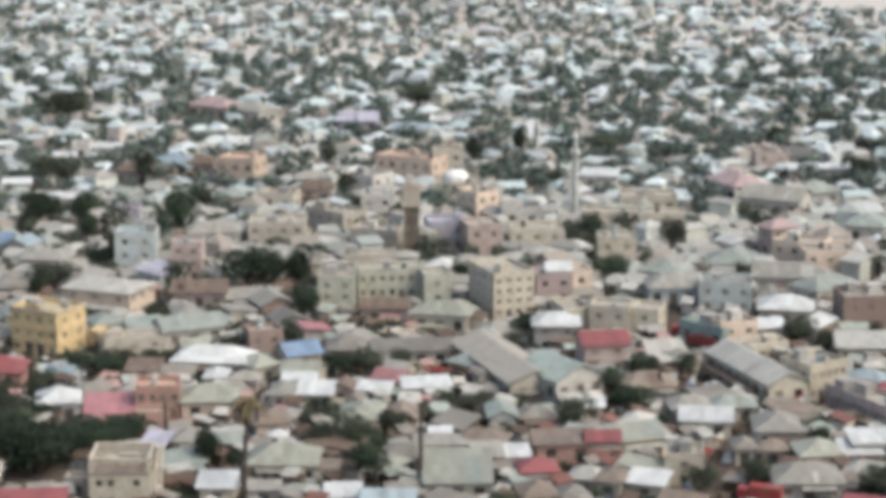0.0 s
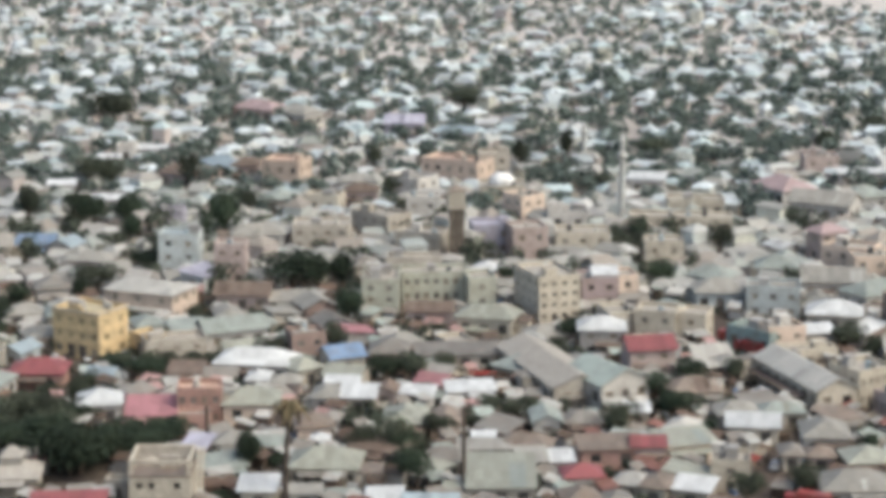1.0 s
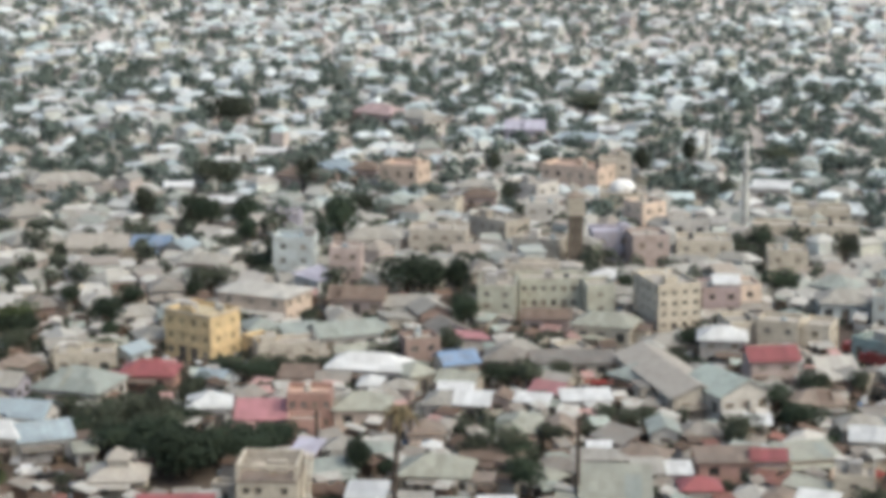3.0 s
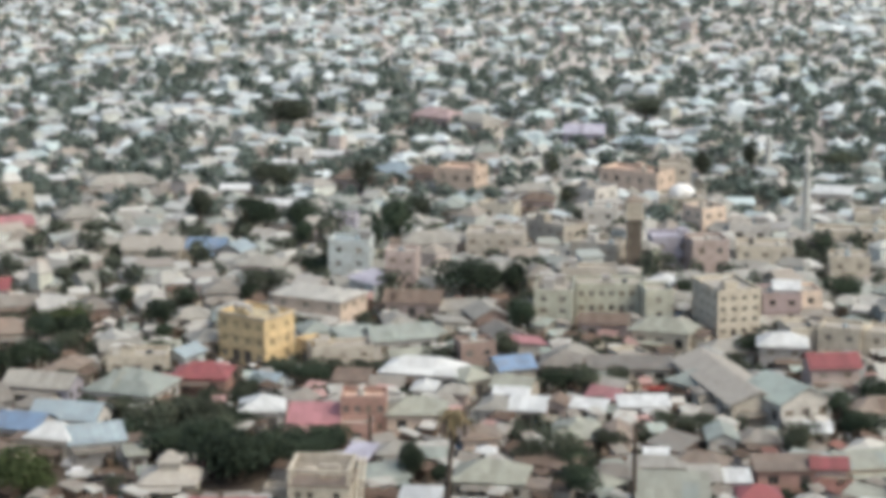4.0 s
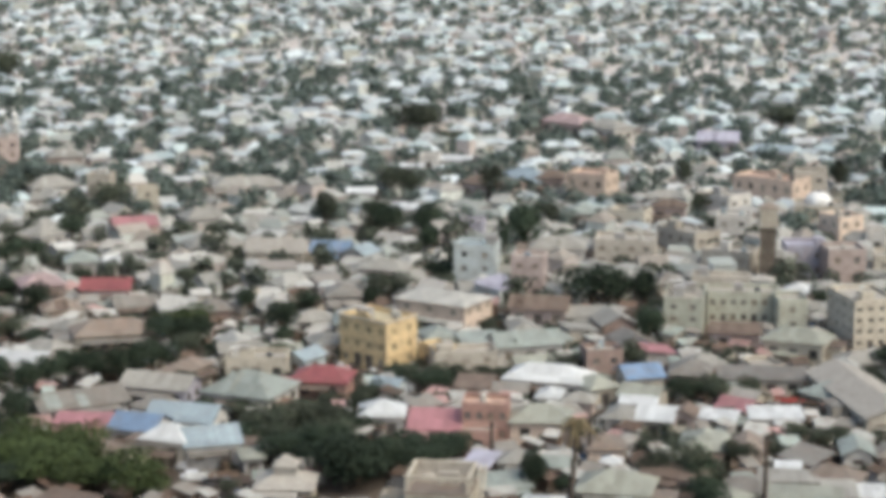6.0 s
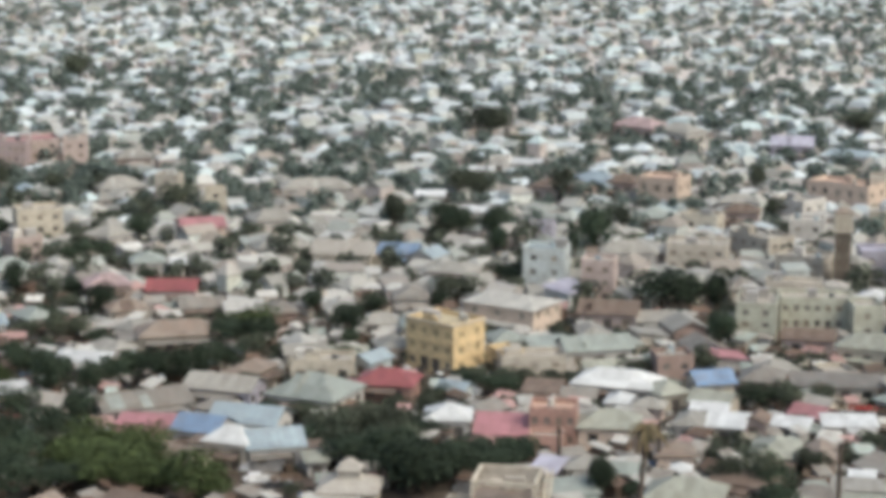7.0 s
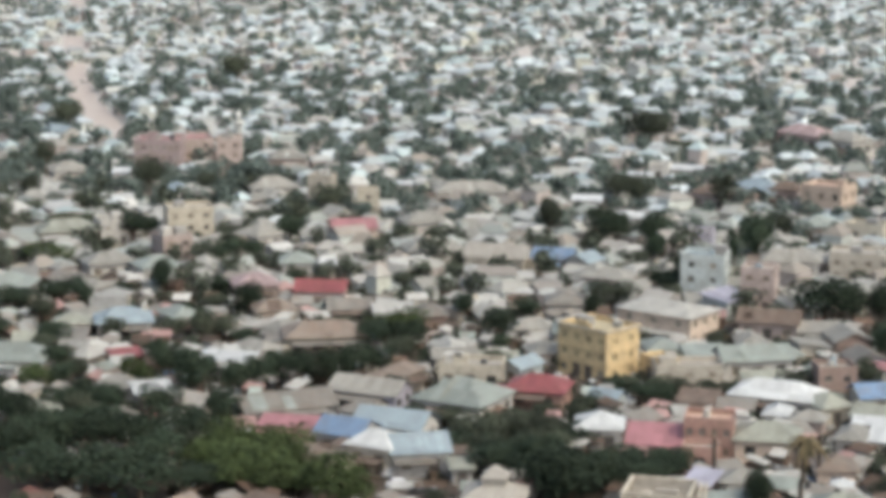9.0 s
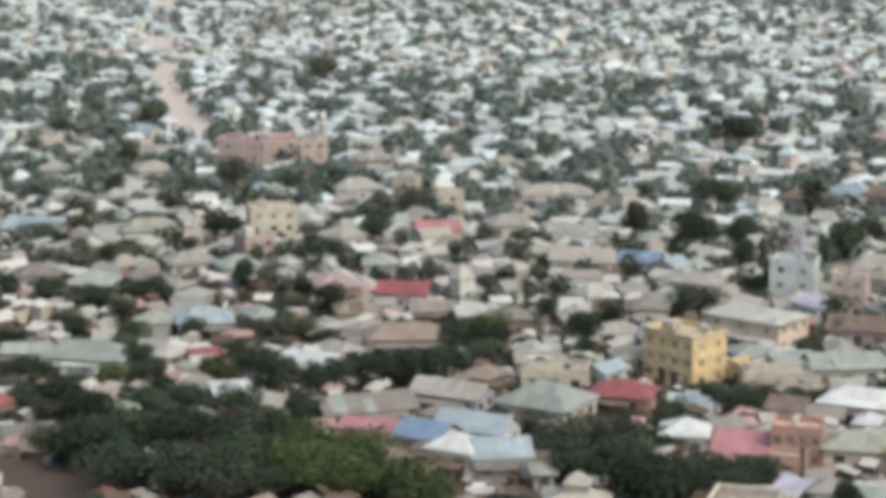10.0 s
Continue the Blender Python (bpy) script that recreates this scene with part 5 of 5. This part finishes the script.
stall_row((60.5, 416.2), (66.7, 399.8), 5, -2.4)
stall_row((67.3, 400.6), (72.3, 384.3), 6, 2.2)
stall_row((66.6, 396.1), (71.7, 380.5), 5, -2.4)
stall_row((72.1, 382.5), (76.6, 371.7), 5, 0)
stall_row((-5.1, 411.9), (6.8, 410.2), 6, 0)
stall_row((-1.9, 401.0), (7.6, 398.8), 5, 0)
stall_row((-4.1, 366.5), (1.2, 364.8), 3, 0)
stall_row((43.6, 350.9), (49.7, 366.2), 5, 2.5)
stall_row((-93.3, 350.5), (-86.7, 353.1), 4, 0)

# ---- the rest of the dense quarter: small houses and trees filling the ground ----
def spread(rng, step, y0, y1, deep=0.92):
    """Jittered places over the fan of ground that the town fills."""
    y = y0
    while y < y1:
        x = -0.57 * y - 14
        while x < 0.2 * y + 22:
            yield x + rng.uniform(-0.42, 0.42) * step, y + rng.uniform(-0.42, 0.42) * step * deep
            x += step
        y += step * deep


LOT = random.Random(21)
PLAIN_ROOFS = ["zinc"] * 7 + ["pale"] * 5 + ["tan"] * 7 + ["white"] * 2 + ["rust"] * 5 + ["teal"] * 2 + ["green"] * 2 + ["slab"] * 2 + ["sky", "pink", "red"]
FARTHER_ROOFS = ["zinc"] * 3 + ["pale"] * 7 + ["tan"] * 2 + ["white"] * 5 + ["teal"] * 4 + ["green"] * 2 + ["sky", "pink"]
# extra pale roofs for the right-hand streets, standing in for haze
HAZY_ROOFS = ["pale"] * 6 + ["white"] * 6 + ["teal"] * 3 + ["mint"] * 3 + ["sky", "zinc"]
PLAIN_WALLS = ["cream"] * 4 + ["white"] * 3 + ["beige"] * 3 + ["grey"] * 2 + ["peach"] * 2 + ["pink"] * 2 + ["blue", "green", "brown"]


def greens(x, y):
    """How wooded the quarter is at a place, 0 to 1."""
    n = noise.noise(Vector((x * 0.011, y * 0.011, 3.3)))
    far = min(max((y - 545) / 150, 0), 1)
    left = min(max((-x - 95) / 45, 0), 1)
    if abs(y - 1075) < 36 and abs(x - 14) < 55:  # a wooded knoll
        return 0.8
    return min(max(0.17 + 0.24 * max(far, left) + 0.2 * n, 0.06), 0.6)


LATER = []  # houses past the countable ones


def lot(rng, x, y, w, d, plain):
    """One small house of the quarter, turned with its lane."""
    shape = rng.choice(("hip", "hip", "gable", "gable", "shed", "shed", "flat") if x > -105 and y > 395 else ("hip", "hip", "gable", "shed"))
    top = "slab" if shape == "flat" else rng.choice(PLAIN_ROOFS if y < 395 else HAZY_ROOFS if x > 20 else FARTHER_ROOFS)
    floors = 2 if shape == "flat" and w > 6 else 1
    if HOUSES.get("small_house", 0) >= 200:
        FOOT.append((x, y, w / 2, d / 2, 0))
        LATER.append((x, y, w * 0.9, d * 0.9, rng.uniform(2.4, 3.0) * floors, rng.choice((-0.42, 0.38, 1.15)) + rng.uniform(-0.12, 0.12)))
        return
    way = -24 if noise.noise(Vector((x * 0.012, y * 0.012, 8.1))) > 0 else 22
    house(x, y, w, d, rng.uniform(2.3, 3.0) * floors, way + rng.choice((0, 0, 90)) + rng.uniform(-7, 7), shape, rng.choice(PLAIN_WALLS), top, floors, name="small_house", group="houses of the quarter", plain=plain)


for x, y in spread(LOT, 7.9, 316, 470):
    if LOT.random() < greens(x, y):
        r = LOT.uniform(1.5, 3.4)
        if not taken(x, y, r * 0.4) and len(TREES_MADE) < 335:
            tree(x, y, r, LOT.uniform(1.5, 2.1) * r, LOT.choice(("dark", "dusty", "dusty")), "trees between the houses")
        continue
    w, d = LOT.uniform(4.8, 8.6), LOT.uniform(4.6, 7.4)
    if not taken(x, y, min(w, d) / 2 * 0.85) and not taken(x, y + 6.5, 1.0):
        lot(LOT, x, y, w, d, True)

# lean-tos, sheds and bushes in the yards and lanes between
SHEDM = [mat(n, c, 0.8, 0.0, RUST, 0.5, island=True, vary=0.3) for n, c in (("shed_zinc", (0.28, 0.26, 0.23)), ("shed_rust", (0.14, 0.1, 0.078)), ("shed_pale", (0.44, 0.43, 0.395)), ("shed_boards", (0.09, 0.07, 0.055)), ("shed_red", (0.2, 0.1, 0.085)), ("shed_mint", (0.3, 0.335, 0.3)), ("shed_pink", (0.42, 0.27, 0.25)))]
SHEDM += [WALL["beige"], WALL["grey"]]
SHEDS = random.Random(8)
sheds, bushes, MV, MF, MS = 0, 0, [], [], []
BV, BF = [], []
for x, y in spread(SHEDS, 3.7, 316, 480):
    k = SHEDS.random()
    if k < 0.5:
        r = SHEDS.uniform(0.9, 1.9)
        if taken(x, y, r * 0.3):
            continue
        if bushes >= 280:
            crown_into(BV, BF, SHEDS, Vector((x, y, 0.9 * r)), r, r * 0.9, 90, r * 0.24)
        else:
            bushes += 1
            bush(x, y, r, SHEDS.uniform(1.2, 1.8) * r, SHEDS.choice(("dark", "dusty")))
        continue
    w, d, h = SHEDS.uniform(1.8, 4.2), SHEDS.uniform(1.8, 3.4), SHEDS.uniform(1.7, 2.7)
    if k > 0.93 or taken(x, y, min(w, d) / 2 * 0.8):
        continue
    FOOT.append((x, y, w / 2, d / 2, 0))
    where = pose(x, y, 0, 0, 0, SHEDS.choice((-24, 22, 66)) + SHEDS.uniform(-12, 12))
    wall, top = SHEDS.choice((3, 1, 7, 8, 8)), SHEDS.choices((0, 1, 2, 3, 4, 5, 6), (5, 5, 5, 2, 1, 2, 1) if y < 365 else (4, 2, 10, 1, 0.5, 2, 2))[0]
    low, high = bmesh.new(), bmesh.new()
    box(low, -w / 2, w / 2, -d / 2, d / 2, -0.2, h)
    roof_mesh(high, w, d, h + 0.01, "shed", 0.3 + 0.16 * d, 0.25)
    if sheds < 220:
        sheds += 1
        shed = new("shed")
        shed.matrix_world = where
        tagged(shed, "small lean-to shed of boards and old sheet metal", "shed", "sheds in the yards")
        part("wall", low, SHEDM[wall], shed)
        part("roof", high, SHEDM[top], shed)
        continue
    for b, m in ((low, wall), (high, top)):
        b.transform(where)
        b.verts.index_update()
        k = len(MV)
        MV += [v.co.copy() for v in b.verts]
        MF += [[k + v.index for v in f.verts] for f in b.faces]
        MS += [m] * len(b.faces)
        b.free()
more = new("more_sheds", from_lists("more_sheds", MV, MF, SHEDM, MS))
tagged(more, "further small sheds of boards and sheet metal", "sheds", kind="stuff")

more = new("more_bushes", from_lists("more_bushes", BV, BF, [mat("shrub_leaves", (0.07, 0.08, 0.058), 0.9, 0.0, (0.05, 0.052, 0.038), 0.5, 0.4, 1.2, 0.3, island=True)]))
tagged(more, "further dusty shrubs growing between the sheds", "bushes", kind="stuff")

# crates, barrels, rubble, washing and scrap lying in the yards
CLUT = [mat("clutter_" + n, c, 0.85, 0.0, SOOT, 0.4, island=True, vary=0.4) for n, c in (("wood", (0.12, 0.085, 0.06)), ("dark", (0.045, 0.04, 0.035)), ("white", (0.6, 0.6, 0.58)), ("rust", (0.18, 0.1, 0.07)), ("blue", (0.13, 0.2, 0.32)))]
YARD = random.Random(41)
CV, CF, CS = [], [], []
for x, y in spread(YARD, 2.2, 316, 475):
    if taken(x, y, 0.3) or YARD.random() < 0.3:
        continue
    a, w, d, h = YARD.uniform(0, 3.14), YARD.uniform(0.25, 1.1), YARD.uniform(0.2, 0.8), YARD.uniform(0.3, 1.5)
    c, s = math.cos(a), math.sin(a)
    k, lean = len(CV), YARD.uniform(0.6, 1.0)
    for z, q in ((-0.1, 1.0), (h, lean)):
        CV += [(x + (u * w * c - v * d * s) * q, y + (u * w * s + v * d * c) * q, z) for u, v in ((-1, -1), (1, -1), (1, 1), (-1, 1))]
    CF += [(k + 4, k + 5, k + 6, k + 7), (k, k + 1, k + 5, k + 4), (k + 1, k + 2, k + 6, k + 5), (k + 2, k + 3, k + 7, k + 6), (k + 3, k, k + 4, k + 7)]
    CS += [YARD.choices(range(5), (4, 6, 4, 3, 1))[0]] * 5
clutter = new("yard_clutter", from_lists("yard_clutter", CV, CF, CLUT, CS))
tagged(clutter, "crates, barrels, rubble and scrap lying in the yards", "clutter", kind="stuff")

# walls round the yards, too many to count
FENCE = random.Random(52)
WV, WF, WS = [], [], []
FENCEM = [mat("yard_wall_" + n, c, 0.9, 0.0, SOOT, 0.5, island=True, vary=0.3) for n, c in (("cream", (0.5, 0.46, 0.385)), ("white", (0.56, 0.545, 0.505)), ("block", (0.3, 0.275, 0.245)), ("sheet", (0.2, 0.165, 0.135)))]
for x, y in spread(FENCE, 6.4, 320, 640):
    turn = FENCE.choice((-0.42, 0.38, 1.15, 1.95)) + FENCE.uniform(-0.15, 0.15)
    long, high, slot = FENCE.uniform(3.0, 8.0), FENCE.uniform(1.3, 2.2), FENCE.choices(range(4), (4, 4, 3, 3))[0]
    for leg in range(FENCE.choice((1, 2, 2))):
        c, q = math.cos(turn), math.sin(turn)
        ex, ey = x + c * long, y + q * long
        if any(taken(x + (ex - x) * u, y + (ey - y) * u, 0.1) for u in (0.0, 0.33, 0.66, 1.0)):
            break
        k = len(WV)
        for px, py in ((x, y), (ex, ey)):
            for side in (-0.11, 0.11):
                WV += [(px - q * side, py + c * side, -0.2), (px - q * side, py + c * side, high)]
        WF += [(k, k + 4, k + 5, k + 1), (k + 2, k + 3, k + 7, k + 6), (k + 1, k + 5, k + 7, k + 3), (k, k + 1, k + 3, k + 2), (k + 4, k + 6, k + 7, k + 5)]
        WS += [slot] * 5
        x, y, turn, long = ex, ey, turn + 1.571, FENCE.uniform(2.5, 6.0)
yard_walls = new("yard_walls", from_lists("yard_walls", WV, WF, FENCEM, WS))
tagged(yard_walls, "low plastered and sheet-metal walls round the dusty yards", "walls", kind="stuff")

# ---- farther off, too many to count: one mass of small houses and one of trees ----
# far roofs and walls: haze is put into their paler, cooler base colours
HAZED_ROOFS = [mat("far_" + k, c, 0.5, 0.0, SOOT, 0.2, vary=0.2, island=True) for k, c in (("zinc", (0.383, 0.414, 0.417)), ("pale", (0.483, 0.526, 0.530)), ("white", (0.532, 0.570, 0.574)), ("tan", (0.416, 0.414, 0.382)), ("teal", (0.416, 0.484, 0.479)), ("slab", (0.432, 0.432, 0.417)))]
HAZED_WALLS = [mat("far_hazed_wall_" + k, c, 0.9, vary=0.2, island=True) for k, c in (("cream", (0.546, 0.548, 0.476)), ("white", (0.582, 0.604, 0.567)), ("pink", (0.492, 0.434, 0.403)))]
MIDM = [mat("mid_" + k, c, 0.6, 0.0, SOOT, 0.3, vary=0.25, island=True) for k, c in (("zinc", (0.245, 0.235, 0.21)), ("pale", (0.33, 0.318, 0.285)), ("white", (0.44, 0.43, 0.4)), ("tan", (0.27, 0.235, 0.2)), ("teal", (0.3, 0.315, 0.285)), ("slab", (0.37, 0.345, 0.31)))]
# far doors and windows lifted to grey, haze painted into them
HAZED_OPENINGS = mat("far_hazed_openings", (0.16, 0.155, 0.15), 0.6, island=True)


def plain_house(V, F, S, rng, x, y, w, d, h, a):
    c, s = math.cos(a), math.sin(a)
    at = lambda u, v, z: (x + u * c - v * s, y + u * s + v * c, z)
    X, Y = w / 2, d / 2
    k = len(V)
    V += [at(*p) for p in ((-X, -Y, -0.2), (X, -Y, -0.2), (X, Y, -0.2), (-X, Y, -0.2), (-X, -Y, h), (X, -Y, h), (X, Y, h), (-X, Y, h))]
    F += [(k, k + 1, k + 5, k + 4), (k + 1, k + 2, k + 6, k + 5), (k + 2, k + 3, k + 7, k + 6), (k + 3, k, k + 4, k + 7)]
    S += [len(HAZED_ROOFS) + rng.randrange(len(HAZED_WALLS))] * 4
    for i in range(max(1, int(w // 2.6))):  # door and windows, a little proud of the wall
        u = -X + (i + 0.5) * w / max(1, int(w // 2.6))
        lo = 0.0 if i == 0 else 1.1
        k = len(V)
        V += [at(*p) for p in ((u - 0.5, -Y - 0.05, lo), (u + 0.5, -Y - 0.05, lo), (u + 0.5, -Y - 0.05, 2.1), (u - 0.5, -Y - 0.05, 2.1), (u - 0.5, -Y, lo), (u + 0.5, -Y, lo), (u + 0.5, -Y, 2.1), (u - 0.5, -Y, 2.1))]
        F += [(k, k + 1, k + 2, k + 3), (k, k + 4, k + 5, k + 1), (k + 3, k + 2, k + 6, k + 7), (k, k + 3, k + 7, k + 4), (k + 1, k + 5, k + 6, k + 2)]
        S += [len(HAZED_ROOFS) + len(HAZED_WALLS)] * 5
    X, Y, r = X + 0.35, Y + 0.35, rng.uniform(0.9, 2.3)
    k = len(V)
    style = rng.random()
    m = rng.choices(range(len(HAZED_ROOFS)), (4, 7, 4, 4, 5, 3))[0]
    # haze-pale roofs grow likelier with distance, nearer ones keep the plain tones
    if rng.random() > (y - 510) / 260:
        m += len(HAZED_ROOFS) + len(HAZED_WALLS) + 1
    ridge = (-X + Y * 0.8, X - Y * 0.8) if style < 0.5 else (-X, X)
    if style < 0.75:
        if X - Y * 0.8 < 0.2 and style < 0.5:
            ridge = (-0.1, 0.1)
        V += [at(*p) for p in ((-X, -Y, h), (X, -Y, h), (X, Y, h), (-X, Y, h), (ridge[0], 0, h + r), (ridge[1], 0, h + r))]
        F += [(k, k + 1, k + 5, k + 4), (k + 1, k + 2, k + 5), (k + 2, k + 3, k + 4, k + 5), (k + 3, k, k + 4), (k + 3, k + 2, k + 1, k)]
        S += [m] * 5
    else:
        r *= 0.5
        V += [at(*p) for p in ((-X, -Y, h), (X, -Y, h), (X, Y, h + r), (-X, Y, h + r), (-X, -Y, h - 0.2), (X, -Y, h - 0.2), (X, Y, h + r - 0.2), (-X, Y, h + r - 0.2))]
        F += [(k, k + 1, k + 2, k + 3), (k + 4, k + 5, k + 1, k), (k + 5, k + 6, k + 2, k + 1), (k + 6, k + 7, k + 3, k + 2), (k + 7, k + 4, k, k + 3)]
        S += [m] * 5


def bare(x, y):
    """Open sandy land at the town's edge."""
    return x > 105 and y > 1085 - (x - 136) * 1.1


V, F, S = [], [], []
TV, TF = [], []
NV, NF = [], []
FAR = random.Random(33)
SMALL = []


def small_house(spot):
    """A plain house of the farther streets: its walls and, on them, its roof."""
    V, F, S = [], [], []
    plain_house(V, F, S, FAR, 0, spot[1], *spot[2:])
    V = [(p[0], p[1] - spot[1], p[2]) for p in V]
    mats = HAZED_ROOFS + HAZED_WALLS + [HAZED_OPENINGS] + MIDM
    roofs = [i for i in range(len(F)) if not len(HAZED_ROOFS) <= S[i] <= len(HAZED_ROOFS) + len(HAZED_WALLS)]
    base = None
    for name, pick in (("small_house", [i for i in range(len(F)) if i not in roofs]), ("roof", roofs)):
        used = sorted({k for i in pick for k in F[i]})
        at = {k: n for n, k in enumerate(used)}
        ob = new(name, from_lists(name, [V[k] for k in used], [tuple(at[k] for k in F[i]) for i in pick], mats, [S[i] for i in pick]))
        if base:
            ob.parent = base
        else:
            base = ob
            ob.matrix_world = pose(spot[0], spot[1], 0)
            tagged(ob, "small plastered house with a weathered sheet roof", "house", "small houses of the farther streets")
    SMALL.append(base)


for spot in LATER:
    if len(SMALL) < 105:
        small_house(spot)
    else:
        plain_house(V, F, S, FAR, *spot)
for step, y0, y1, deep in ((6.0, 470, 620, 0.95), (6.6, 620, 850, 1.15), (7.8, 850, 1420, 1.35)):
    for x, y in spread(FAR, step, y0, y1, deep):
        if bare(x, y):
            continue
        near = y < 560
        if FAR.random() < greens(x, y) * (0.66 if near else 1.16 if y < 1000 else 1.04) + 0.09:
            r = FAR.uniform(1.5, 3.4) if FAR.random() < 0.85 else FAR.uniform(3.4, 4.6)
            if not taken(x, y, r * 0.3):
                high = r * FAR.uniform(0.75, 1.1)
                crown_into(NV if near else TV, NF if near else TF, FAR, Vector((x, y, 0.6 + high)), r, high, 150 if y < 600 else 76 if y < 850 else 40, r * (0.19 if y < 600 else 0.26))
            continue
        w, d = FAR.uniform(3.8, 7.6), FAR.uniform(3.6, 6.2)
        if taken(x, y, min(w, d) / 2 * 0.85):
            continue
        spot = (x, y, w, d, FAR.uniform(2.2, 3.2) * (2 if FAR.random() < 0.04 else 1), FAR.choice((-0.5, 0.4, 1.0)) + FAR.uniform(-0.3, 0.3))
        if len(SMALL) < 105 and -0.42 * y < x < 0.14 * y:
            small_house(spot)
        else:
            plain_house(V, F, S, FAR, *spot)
far_houses = new("far_houses", from_lists("far_houses", V, F, HAZED_ROOFS + HAZED_WALLS + [HAZED_OPENINGS] + MIDM, S))
tagged(far_houses, "dense far quarter of small houses, zinc and white roofs paled for haze", "houses", kind="stuff")
# leaf colour raised above real foliage to carry the haze
far_trees = new("far_trees", from_lists("far_trees", TV, TF, [mat("far_hazed_leaves", (0.12, 0.148, 0.128), 0.9, 0.0, (0.12, 0.14, 0.125), 0.5, 0.3, 1.2, 0.2, island=True)]))
tagged(far_trees, "dusty green trees scattered through the far quarter, leaves paled for haze", "trees", kind="stuff")
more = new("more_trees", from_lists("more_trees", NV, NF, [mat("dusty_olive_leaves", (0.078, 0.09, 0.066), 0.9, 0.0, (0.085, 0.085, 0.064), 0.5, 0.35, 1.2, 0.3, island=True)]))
tagged(more, "dusty olive green trees between the farther houses", "trees", kind="stuff")
